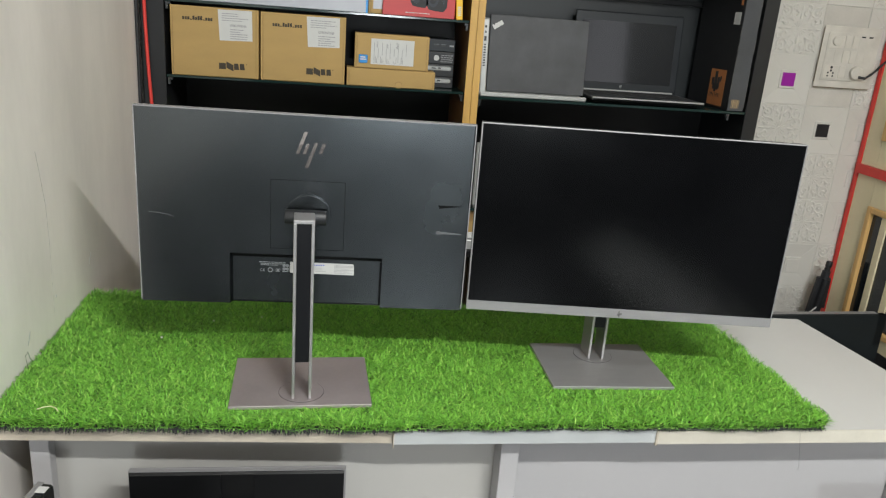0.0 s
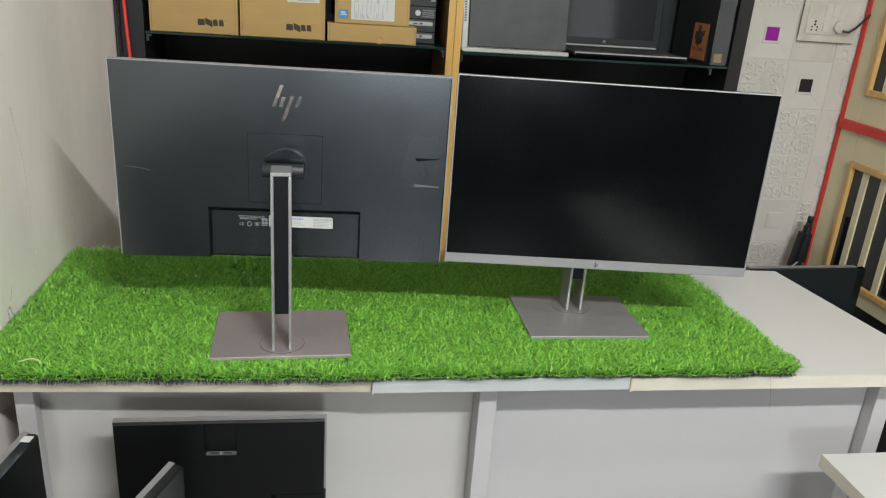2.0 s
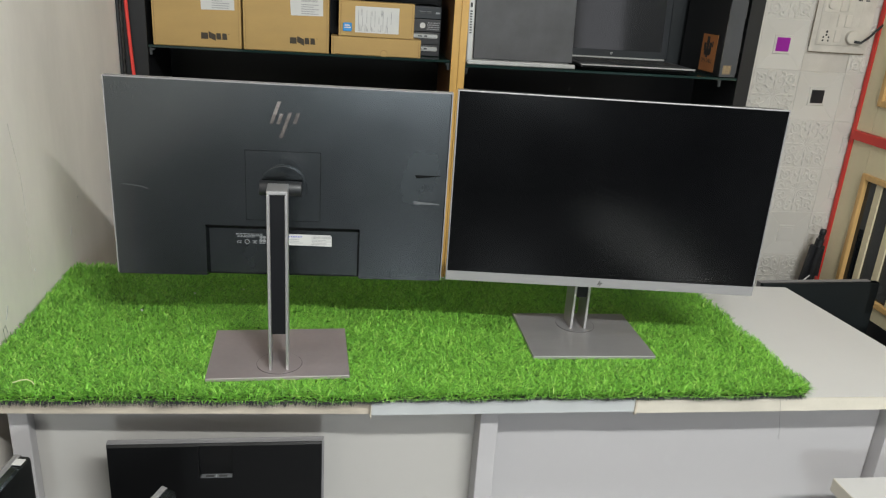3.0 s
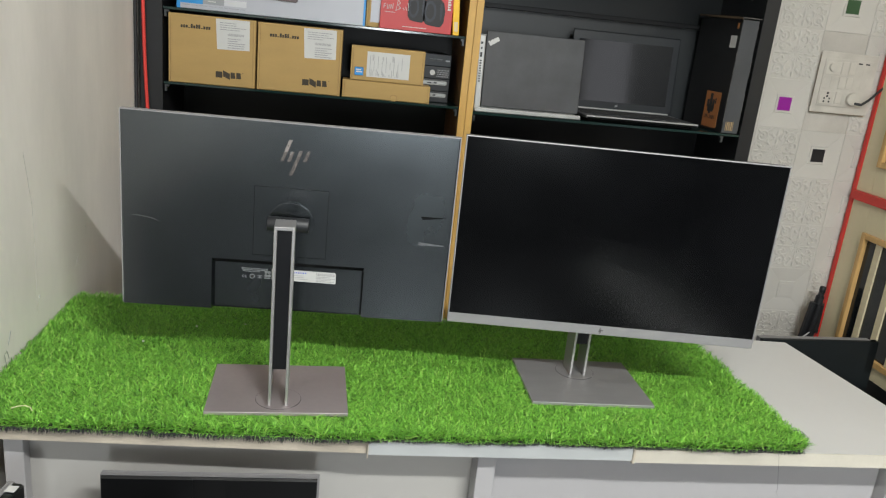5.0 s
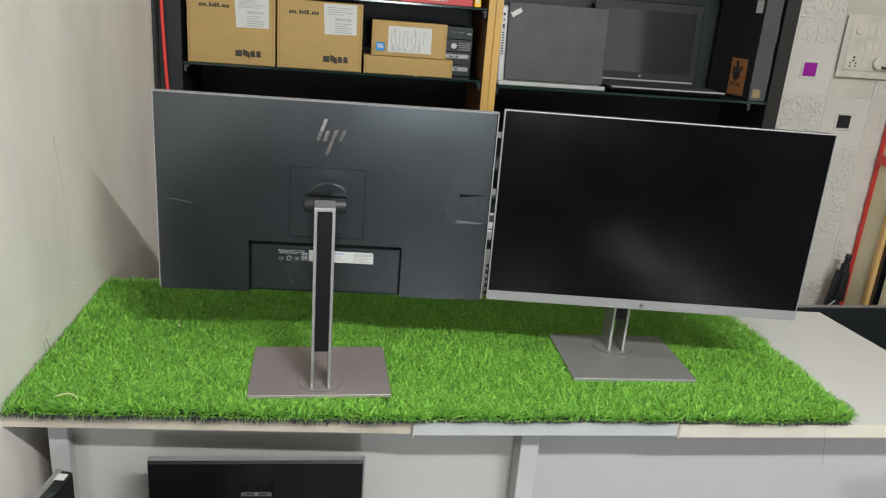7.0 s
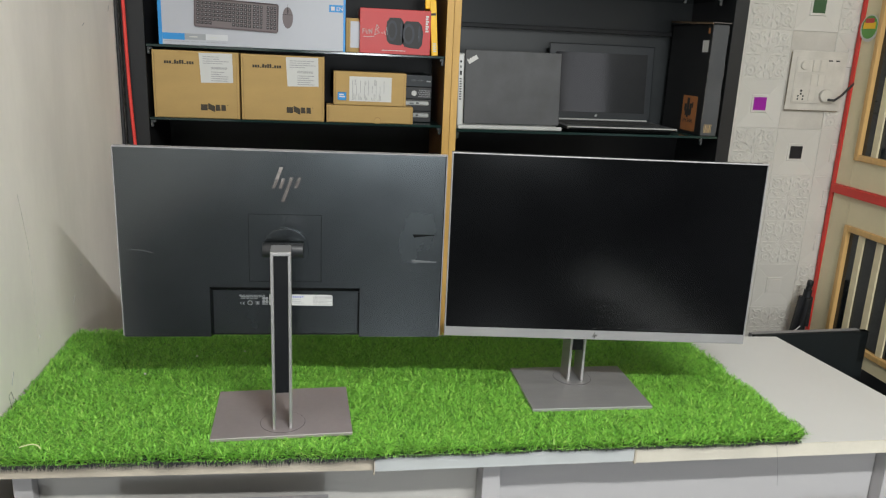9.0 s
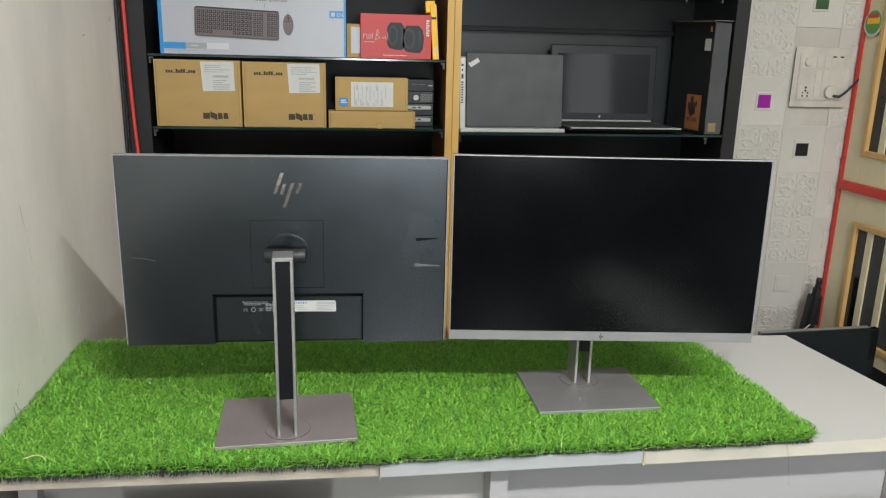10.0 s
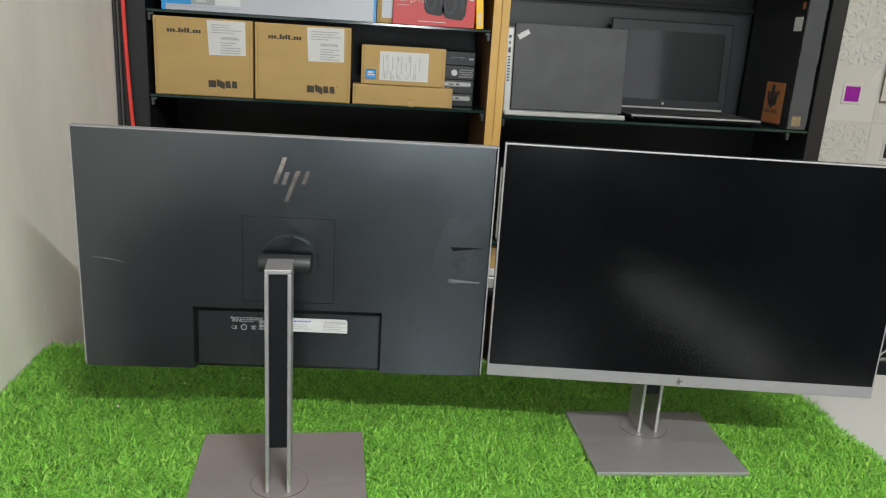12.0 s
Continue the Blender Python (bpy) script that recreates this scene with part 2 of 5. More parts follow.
M_LAPSIL = mat("silver_laptop_case", (0.40, 0.405, 0.395), 0.4, 0.4, var=0.05, scale=20)
M_LAPGREY = mat("grey_laptop_bezel", (0.011, 0.014, 0.017), 0.4, 0.2, var=0.06, scale=12)
M_LAPSCREEN = mat("dark_laptop_screen", (0.004, 0.005, 0.006), 0.05, var=0.1, scale=4, spec=1.0)
M_DECK = mat("grey_laptop_deck", (0.08, 0.08, 0.084), 0.4, 0.3, var=0.06, scale=20)
M_GRIME = mat("brown_grime", (0.20, 0.165, 0.11), 0.9, var=0.4, scale=50)
M_STRAW = mat("dry_straw", (0.62, 0.60, 0.36), 0.6)
M_THREAD = mat("black_thread", (0.02, 0.02, 0.02), 0.7)

# ---- shaping ----


def rbox(bm, x0, x1, y0, y1, z0, z1, bev=0.0, seg=1):
    vs = [bm.verts.new((x, y, z)) for z in (z0, z1) for y in (y0, y1) for x in (x0, x1)]
    fs = [bm.faces.new([vs[i] for i in q]) for q in ((0, 2, 3, 1), (4, 5, 7, 6), (0, 1, 5, 4), (2, 6, 7, 3), (0, 4, 6, 2), (1, 3, 7, 5))]
    if bev:
        bmesh.ops.bevel(bm, geom=list({e for f in fs for e in f.edges}), offset=bev, segments=seg, affect="EDGES", profile=0.5)
    return bm


def box(x0, x1, y0, y1, z0, z1, bev=0.0, seg=1):
    return rbox(bmesh.new(), x0, x1, y0, y1, z0, z1, bev, seg)


def cyl(bm, c, axis, r, h, seg=24, r2=None, bev=0.0):
    """A cylinder of radius r round the point c, h long along the axis."""
    turn = {"z": Matrix(), "x": Matrix.Rotation(radians(90), 4, "Y"), "y": Matrix.Rotation(radians(-90), 4, "X")}[axis]
    got = bmesh.ops.create_cone(bm, cap_ends=True, segments=seg, radius1=r, radius2=r if r2 is None else r2, depth=h,
                                matrix=Matrix.Translation(c) @ turn)
    if bev:
        es = [e for e in {e for v in got["verts"] for e in v.link_edges} if e.calc_face_angle(0) > 1]
        bmesh.ops.bevel(bm, geom=es, offset=bev, segments=2, affect="EDGES", profile=0.5)
    return bm


def prism(bm, pts, axis, a, b):
    """A flat shape drawn in the two other axes, thick from a to b along the axis."""
    def put(p, h):
        return {"z": (p[0], p[1], h), "y": (p[0], h, p[1]), "x": (h, p[0], p[1])}[axis]
    lo = [bm.verts.new(put(p, a)) for p in pts]
    hi = [bm.verts.new(put(p, b)) for p in pts]
    bm.faces.new(lo), bm.faces.new(hi[::-1])
    for i in range(len(pts)):
        j = (i + 1) % len(pts)
        bm.faces.new((lo[j], lo[i], hi[i], hi[j]))
    bmesh.ops.recalc_face_normals(bm, faces=bm.faces)
    return bm


def tube(bm, pts, r, seg=6, r1=None):
    """A round rod through the points."""
    pts = [Vector(p) for p in pts]
    rings = []
    for i, p in enumerate(pts):
        d = (pts[min(i + 1, len(pts) - 1)] - pts[max(i - 1, 0)]).normalized()
        side = d.cross(Vector((0.31, 0.93, 0.21))).normalized()
        up = d.cross(side)
        rr = r if r1 is None else r + (r1 - r) * i / (len(pts) - 1)
        rings.append([bm.verts.new(p + rr * (math.cos(2 * math.pi * k / seg) * side + math.sin(2 * math.pi * k / seg) * up)) for k in range(seg)])
    for a, b in zip(rings, rings[1:]):
        for k in range(seg):
            bm.faces.new((a[k], a[(k + 1) % seg], b[(k + 1) % seg], b[k]))
    bm.faces.new(rings[0][::-1]), bm.faces.new(rings[-1])
    return bm


def mesh_of(name, bm, material, smooth=False):
    bmesh.ops.recalc_face_normals(bm, faces=bm.faces)
    me = bpy.data.meshes.new(name)
    bm.to_mesh(me)
    bm.free()
    me.materials.append(material)
    if smooth:
        for p in me.polygons:
            p.use_smooth = True
        me.set_sharp_from_angle(angle=radians(35))
    return me


def part(name, bm, material, parent=None, label="", m=None, smooth=False):
    ob = new(name, mesh_of(name, bm, material, smooth))
    if parent:
        ob.parent = parent
    if m is not None:
        ob.matrix_basis = m
    return tagged(ob, label)


def share(name, me, parent, m):
    ob = new(name, me)
    ob.parent, ob.matrix_basis = parent, m
    return ob


def thing(name, label, category, m=None, group="", kind=""):
    ob = new(name)
    ob.empty_display_size = 0.05
    if m is not None:
        ob.matrix_world = m
    return tagged(ob, label, category, group, kind)


def structure(name, bm, material, label, category="", smooth=False):
    return tagged(part(name, bm, material, smooth=smooth), label, category or name.split("_")[0], kind="structure")


def words(name, text, size, material, parent, m, depth=0.0002):
    """Raised lettering; it lies in the xz plane of m and reads along +x."""
    cu = bpy.data.curves.new(name, "FONT")
    cu.body, cu.size, cu.extrude = text, size, depth
    tmp = new(name + "_curve", cu)
    bpy.context.view_layer.update()
    me = bpy.data.meshes.new_from_object(tmp.evaluated_get(bpy.context.evaluated_depsgraph_get()))
    bpy.data.objects.remove(tmp)
    me.materials.clear()
    me.materials.append(material)
    ob = new(name, me)
    ob.parent, ob.matrix_basis = parent, m @ pose(0, 0, 0, 90, 0, 0)
    return ob


def print_rects(name, rects, y, material, parent, depth=0.0003, m=None):
    """Plain printed bars on a surface that faces -y: rows of x0, x1, z0, z1."""
    bm = bmesh.new()
    for x0, x1, z0, z1 in rects:
        rbox(bm, x0, x1, y - depth, y, z0, z1)
    return part(name, bm, material, parent, m=m)


def text_lines(x0, x1, z_top, rows, pitch, height, seed, gaps=True):
    """Bars that stand for lines of small print."""
    rnd = random.Random(seed)
    out = []
    for r in range(rows):
        x, z = x0, z_top - r * pitch
        end = x1 - (x1 - x0) * rnd.random() * 0.45
        while x < end:
            w = (x1 - x0) * rnd.uniform(0.05, 0.16)
            out.append((x, min(x + w, end), z - height, z))
            x += w + (x1 - x0) * 0.02
    return out


def barcode(x0, x1, z0, z1, seed):
    rnd = random.Random(seed)
    out, x = [], x0
    while x < x1:
        w = rnd.uniform(0.0004, 0.0011)
        out.append((x, min(x + w, x1), z0, z1))
        x += w + rnd.uniform(0.0004, 0.0009)
    return out


# ---- room ----
WX, BY, RX, CZ, FY = -0.415, 2.42, 1.837, 2.9, -3.4
structure("wall_west", box(WX - 0.15, WX, 0.75, BY + 0.15, 0, CZ), M_WALL, "off-white painted wall with faint streaks and scuffs", "wall")
structure("wall_west_end", box(WX - 0.15, WX, FY, 0.75, 0.90, CZ), M_WALL, "off-white painted wall over the added dark band", "wall")
# dark band added out of view so the monitor's lower back mirrors dark
structure("wall_west_dado", box(WX - 0.15, WX, FY, 0.75, 0, 0.90), M_WHITE_WALL, "unseen dark wall band added to darken reflections", "wall")
structure("wall_north", box(WX, RX + 0.15, BY + 0.012, BY + 0.16, 0, CZ), M_GROUT, "rear wall behind the shelves and tiles", "wall")
# unseen wall with a gap for the added rear lamp
structure("wall_south", box(0.76, RX + 0.15, FY - 0.15, FY, 0, CZ), M_WHITE_WALL, "plain grey wall beside the rear lamp's gap", "wall")
structure("wall_south_end", box(WX, 0.18, FY - 0.15, FY, 0, CZ), M_WHITE_WALL, "plain grey wall beside the rear lamp's gap", "wall")
structure("wall_south_lintel", box(0.18, 0.76, FY - 0.15, FY, 1.74, CZ), M_WHITE_WALL, "plain grey wall over the rear lamp's gap", "wall")
structure("wall_south_sill", box(0.18, 0.76, FY - 0.15, FY, 0, 0.98), M_WHITE_WALL, "plain grey wall under the rear lamp's gap", "wall")
structure("wall_east", box(RX + 0.03, RX + 0.18, -0.05, BY + 0.012, 0, CZ), M_WHITE_WALL, "plain grey wall behind the cream partition", "wall")
# gap in this unseen wall is left for the added side lamp
structure("wall_east_end", box(RX + 0.03, RX + 0.18, FY, -1.35, 0, CZ), M_WHITE_WALL, "plain grey wall beside the side lamp's gap", "wall")
structure("wall_east_lintel", box(RX + 0.03, RX + 0.18, -1.35, -0.05, 2.1, CZ), M_WHITE_WALL, "plain grey wall over the side lamp's gap", "wall")
# floor out of view: pale part throws light up, dark part dims reflections
structure("floor", box(WX - 0.15, RX + 0.18, 0.55, BY + 0.16, -0.1, 0), M_FLOOR_BOUNCE, "unseen floor by the table, paled to bounce light up", "floor")
structure("floor_rear", box(WX - 0.15, RX + 0.18, FY - 0.15, 0.55, -0.1, 0), M_FLOOR, "unseen floor away from the table, dark to dim reflections", "floor")
structure("ceiling", box(WX - 0.15, RX + 0.18, FY - 0.15, BY + 0.16, CZ, CZ + 0.1), M_CEIL, "plain white ceiling", "ceiling")

# scuffs on the off-white wall
for i, (y, z, ln, ang, w) in enumerate(((1.673, 0.834, 0.026, 52, 0.0010), (1.874, 1.395, 0.016, 20, 0.0012), (1.472, 0.829, 0.004, 80, 0.0026),
                                       (1.340, 0.804, 0.024, 58, 0.0012), (1.731, 0.892, 0.004, 30, 0.0020), (2.080, 1.437, 0.014, 70, 0.0012))):
    c, s = math.cos(radians(ang)) * ln / 2, math.sin(radians(ang)) * ln / 2
    bm = tube(bmesh.new(), [(0, -c, -s), (0.0004, 0, 0.001), (0, c, s)], w / 2, 5)
    tagged(part("wall_scuff", bm, M_LABEL if i % 2 == 0 else M_PRINT_G, m=pose(WX, y, z)), "small scuff mark in the wall paint", "scuff", kind="structure")

crease = tube(bmesh.new(), [(WX, 1.436, 1.104), (WX, 1.448, 1.058), (WX, 1.461, 1.005), (WX, 1.464, 0.947), (WX, 1.462, 0.873), (WX, 1.460, 0.800)], 0.0005, 4, 0.0003)
structure("wall_crease", crease, mat("grimy_crease", (0.34, 0.32, 0.29), 0.8, var=0.2, scale=30), "faint dark crease down the wall paint", "crease")

# ---- display table ----
table = thing("display_table", "long white laminate display table with a chipped front edge", "table")
TOP = [(WX, 1.152), (0.188, 1.1345), (1.232, 1.130), (1.172, 1.612), (WX, 1.69)]
part("tabletop", prism(bmesh.new(), TOP, "z", 0.7275, 0.75), M_TABLE, table)
part("edge_band", prism(bmesh.new(), [(WX, 1.1495), (0.186, 1.1320), (0.186, 1.1343), (WX, 1.1518)], "z", 0.7285, 0.7495), M_EDGE_RAW, table, "bare worn beige edge band with chips")
part("edge_band", box(0.622, 1.232, 1.1275, 1.1299, 0.7255, 0.7495), M_EDGE, table, "cream edge band")
strip = bmesh.new()
rbox(strip, 0.188, 0.619, 1.1270, 1.1290, 0.7285, 0.7525, 0.0006)
rbox(strip, 0.188, 0.619, 1.1290, 1.1420, 0.7502, 0.7525)
part("edge_trim", strip, M_ALU, table, "white aluminium edge trim strip")
part("trim_chip", box(0.1865, 0.1885, 1.1235, 1.1330, 0.7245, 0.7510, 0.0005), M_EDGE_RAW, table)
part("trim_chip", box(0.6185, 0.6225, 1.1240, 1.1330, 0.7245, 0.7515, 0.0008), M_EDGE_RAW, table, "chipped end of the trim")
part("modesty_panel", box(-0.372, 0.392, 1.220, 1.236, 0.02, 0.7270), M_PANEL_L, table, "warm white front panel")
part("modesty_panel", box(0.394, 1.150, 1.218, 1.236, 0.02, 0.7270), M_PANEL_R, table, "cool white front panel")
part("leg", box(-0.373, -0.344, 1.196, 1.2195, 0, 0.7270, 0.001), M_PANEL_R, table)
part("leg", box(0.374, 0.405, 1.172, 1.2175, 0, 0.7270, 0.001), M_PANEL_R, table)
part("leg", box(1.152, 1.186, 1.190, 1.236, 0, 0.7270, 0.001), M_PANEL_R, table)
part("leg", box(1.10, 1.14, 1.54, 1.58, 0, 0.7270, 0.001), M_PANEL_R, table)
part("leg", box(-0.40, -0.36, 1.61, 1.65, 0, 0.7270, 0.001), M_PANEL_R, table)

# ---- artificial grass ----
mat_thing = thing("artificial_grass_mat", "bright green artificial grass mat with frayed black backing", "grass mat")
EDGE_F = [(-0.411, 1.1425), (0.17, 1.1265), (0.55, 1.128), (0.912, 1.126)]


def mat_front(x):
    for (xa, ya), (xb, yb) in zip(EDGE_F, EDGE_F[1:]):
        if x <= xb:
            return ya + (yb - ya) * (x - xa) / (xb - xa) + 0.0012 * math.sin(31 * x) + 0.0009 * math.sin(83 * x + 1)
    return EDGE_F[-1][1]


def mat_back(x):
    return 1.664 - 0.082 * (x + 0.41) / 1.325 + 0.003 * math.sin(17 * x)


def mat_right(y):
    return 0.938 - 0.045 * (y - 1.13) + 0.004 * math.sin(40 * y) - (0.038 * max(0, 1.15 - y) / 0.03)


bm = bmesh.new()
outline = []
for k in range(61):
    x = -0.411 + (0.910 + 0.411) * k / 60
    outline.append((x, mat_front(x) + 0.0045))
outline += [(mat_right(1.15 + 0.42 * k / 20), 1.15 + 0.42 * k / 20) for k in range(21)]
outline += [(0.91 - 1.32 * k / 30, mat_back(0.91 - 1.32 * k / 30)) for k in range(31)]
prism(bm, outline, "z", 0.7527, 0.7572)
part("backing", bm, M_BACKING, mat_thing, "black latex backing")
arc = [(0.905 + 0.024 * math.sin(k * math.pi / 20), 1.148 - 0.024 * math.cos(k * math.pi / 20)) for k in range(11)]
part("backing_corner", prism(bmesh.new(), arc + [(0.905, 1.148)], "z", 0.7575, 0.7606), M_BACKING, mat_thing, "bare rounded corner of the black backing")

LB, LB_YAW, LB_D = (0.0400, 1.2615), 2.2, 0.1705
RB, RB_YAW, RB_D = (0.5855, 1.330), -0.4, 0.178
BASE_W = 0.2235


def under_base(x, y, inset):
    hit = np.zeros(len(x), bool)
    for (cx, cy), yaw, deep in ((LB, LB_YAW, LB_D), (RB, RB_YAW, RB_D)):
        c, s = math.cos(radians(yaw)), math.sin(radians(yaw))
        u, v = (x - cx) * c + (y - cy) * s, -(x - cx) * s + (y - cy) * c
        hit |= (abs(u) < BASE_W / 2 - inset) & (abs(v) < deep / 2 - inset)
    return hit


def blades(count, seed, tall, wide, lean):
    """Bent, tapering blades of grass in tufts, as one mesh."""
    rng = np.random.default_rng(seed)
    x = rng.uniform(-0.411, 0.945, count)
    y = rng.uniform(1.118, 1.705, count)
    keep = (y > np.array([mat_front(v) for v in x])) & (y < 1.664 - 0.082 * (x + 0.41) / 1.325 + 0.003 * np.sin(17 * x))
    keep &= x < 0.938 - 0.045 * (y - 1.13) + 0.004 * np.sin(40 * y) - 0.038 * np.clip(1.15 - y, 0, 1) / 0.03
    keep &= ~under_base(x, y, 0.004)
    x, y = x[keep], y[keep]
    n = len(x)
    gx, gy = np.floor(x / 0.009), np.floor(y / 0.009)
    tuft = np.modf(np.abs(np.sin(gx * 12.9898 + gy * 78.233) * 43758.5453))[0]
    tilt = np.modf(np.abs(np.sin(gx * 39.346 + gy * 11.135) * 24634.6345))[0]
    turn = 2 * np.pi * (0.25 * tuft + rng.random(n))
    h = tall * rng.uniform(0.65, 1.15, n)
    near_wall = np.clip((x - WX) / 0.02, 0.25, 1)
    near_end = np.clip((0.945 - x) / 0.035, 0.30, 1)
    ln = lean * (0.35 + 0.9 * rng.random(n) + 0.35 * tilt)
    dx, dy = np.cos(turn) * ln * np.where(np.cos(turn) < 0, near_wall, near_end), np.sin(turn) * ln
    px, py = -np.sin(turn), np.cos(turn)
    w = wide * rng.uniform(0.7, 1.25, n)
    z0 = 0.7555
    levels = ((0.0, 0.0, 1.0), (0.55, 0.34, 0.9), (0.85, 0.72, 0.6))
    rows = []
    for up, out, wd in levels:
        for sgn in (-1, 1):
            rows.append(np.stack([x + dx * out + sgn * px * w * wd / 2, y + dy * out + sgn * py * w * wd / 2, z0 + h * up * (1 - 0.12 * ln / lean)], 1))
    rows.append(np.stack([x + dx, y + dy, z0 + h * (1 - 0.22 * rng.random(n))], 1))
    co = np.stack(rows, 1).reshape(-1, 3)
    base = 7 * np.arange(n)[:, None]
    quads = np.concatenate([base + [0, 1, 3, 2], base + [2, 3, 5, 4]])
    tris = base + [4, 5, 6]
    me = bpy.data.meshes.new("turf")
    me.from_pydata(co.tolist(), [], quads.tolist() + tris.tolist())
    me.materials.append(M_GRASS)
    for p in me.polygons:
        p.use_smooth = True
    return me


def fringe(count, seed, material, drop, reach):
    """Short fibres that hang over the front edge of the mat."""
    rng = random.Random(seed)
    bm = bmesh.new()
    for _ in range(count):
        x = rng.uniform(-0.411, 0.914)
        left = 1.45 if x < 0.16 else 0.5 if x < 0.62 else 0.8
        left *= 0.75 + 0.25 * math.sin(23 * x + 1.3) * math.sin(57 * x)
        y = mat_front(x) + 0.0015
        w_ = rng.uniform(0.0004, 0.0008)
        dx, dy, dz = rng.uniform(-0.006, 0.006), -reach * rng.uniform(0.3, 1.0), -drop * left * rng.uniform(0.2, 1.0)
        p = [Vector((x, y, 0.7560)), Vector((x + 0.5 * dx, y + 0.7 * dy, 0.7575 + 0.2 * dz)), Vector((x + dx, y + dy, 0.7560 + dz))]
        side = Vector((w_, 0, 0))
        v = [bm.verts.new(q) for q in (p[0] - side, p[0] + side, p[1] + side * 0.9, p[1] - side * 0.9, p[2])]
        bm.faces.new(v[:4]), bm.faces.new((v[3], v[2], v[4]))
    me = bpy.data.meshes.new("fringe")
    bm.to_mesh(me)
    bm.free()
    me.materials.append(material)
    f_ = new("fringe", me)
    f_.parent = mat_thing
    return tagged(f_, kind="stuff")


tagged(fringe(5200, 11, M_BACKING, 0.0085, 0.0105), "frayed black fibres along the front edge")
tagged(fringe(2600, 12, M_GRASS, 0.0055, 0.0085), "green blades drooping over the front edge")
ob = new("turf", blades(138000, 3, 0.0138, 0.00178, 0.0198))
ob.parent = mat_thing
tagged(ob, "dense soft green plastic grass pile", kind="stuff")

# ---- monitors ----


def monitor(name, label, base_m, head_m, column_h, base_mat, back_detail=True, w=0.5388, h=0.325, notch=0.0016, rim=0.0075, group="monitors", shell=None, front=0.0112, frame_t=0.0112, back=-0.0185, inset=0.0012, rim_mat=None, base_d=0.178):
    """A monitor on its stand. Frame of the base: x to the right as seen from the back, y towards the screen's side."""
    t = thing(name, label, "monitor", base_m, group)
    H = base_m.inverted() @ head_m
    a, b = w / 2, h / 2

    def head(pname, bm, material, plabel="", smooth=False, parent=t):
        return part(pname, bm, material, parent, plabel, m=H if parent is t else None, smooth=smooth)

    # front frame with its chin, and the screen
    frame_ = head("front_frame", box(-a, a, front - frame_t, front, -b, b, 0.0010, 2), M_SILVER, "silver front frame with a deeper chin")
    head("screen", box(-a + 0.0026, a - 0.0026, front - 0.0006, front + 0.0007, -b + 0.0178, b - 0.0020, 0.0003), M_SCREEN, "switched-off matte black screen")
    bm = bmesh.new()
    for u, v0, v1 in ((0.0030, -0.0035, 0.0052), (0.0008, -0.0035, 0.0012), (-0.0008, -0.0062, 0.0012), (-0.0030, -0.0020, 0.0012)):
        prism(bm, [(u - 0.0006 - 0.4 * v0, v0), (u + 0.0006 - 0.4 * v0, v0), (u + 0.0006 - 0.4 * v1, v1), (u - 0.0006 - 0.4 * v1, v1)], "y", front - 0.0002, front + 0.0004)
    bmesh.ops.translate(bm, verts=bm.verts, vec=(0, 0, -b + 0.0088))
    head("logo", bm, M_GROOVE, "small dark emblem")
    # back shell: blocks round the connector bay and the side ports
    e, d, f, g = inset, back, min(back + 0.0123, front - frame_t - 0.0012), front - frame_t
    r0, r1, rt = -0.1255, 0.1275, -0.0725 * h / 0.325
    n0, nt, nb = (0.2155, 0.0253, -0.0247) if notch < 0.01 else (0.206, 0.0275, -0.0225)
    xs = [-a + e, -a + 0.0040, r0, n0, a - 0.0040, a - e]
    xs.insert(3, r1)
    xs.insert(3, r0 + 0.0040)
    zs = [-b + (0.0035 if back < -0.015 else 0.0002), rt, nb, nt, b - 0.0022, b - e]
    thin = back + 0.0035 if back < -0.015 else back + 0.0012

    def depth(i, j, x, z):
        """How far back the cell i, j lies at its corner x, z."""
        if xs[i] >= r0 - 1e-6 and xs[i + 1] <= r1 + 1e-6 and j == 0:
            return d if x == r0 else f
        if j == 2 and xs[i] >= n0 - 1e-6:
            return {n0: d + notch, a - 0.0040: d + 0.0008}.get(x, thin)
        return thin if x in (xs[0], xs[-1]) or z == zs[-1] else d

    bm = bmesh.new()
    cells = [(i, j) for i in range(len(xs) - 1) for j in range(len(zs) - 1)]
    corner = {(i, j): [(x, depth(i, j, x, z), z) for x, z in ((xs[i], zs[j]), (xs[i + 1], zs[j]), (xs[i + 1], zs[j + 1]), (xs[i], zs[j + 1]))] for i, j in cells}
    for (i, j), q in corner.items():
        bm.faces.new([bm.verts.new(p_) for p_ in q])
        for (di, dj), (k0, k1), (o0, o1) in (((1, 0), (1, 2), (0, 3)), ((0, 1), (3, 2), (0, 1))):
            far = corner.get((i + di, j + dj))
            p0, p1 = q[k0], q[k1]
            e0, e1 = (far[o0], far[o1]) if far else ((p0[0], g, p0[2]), (p1[0], g, p1[2]))
            if abs(p0[1] - e0[1]) + abs(p1[1] - e1[1]) > 1e-6:
                bm.faces.new([bm.verts.new(p_) for p_ in (p0, p1, e1, e0)])
        for cond, k0, k1 in ((i == 0, 0, 3), (j == 0, 0, 1)):
            if cond:
                p0, p1 = q[k0], q[k1]
                bm.faces.new([bm.verts.new(p_) for p_ in (p0, p1, (p1[0], g, p1[2]), (p0[0], g, p0[2]))])
    bmesh.ops.remove_doubles(bm, verts=bm.verts, dist=0.00002)
    bmesh.ops.dissolve_degenerate(bm, edges=bm.edges, dist=0.00002)
    head("back_shell", bm, shell or M_SHELL, "flat black textured back shell")
    rimb = bmesh.new()
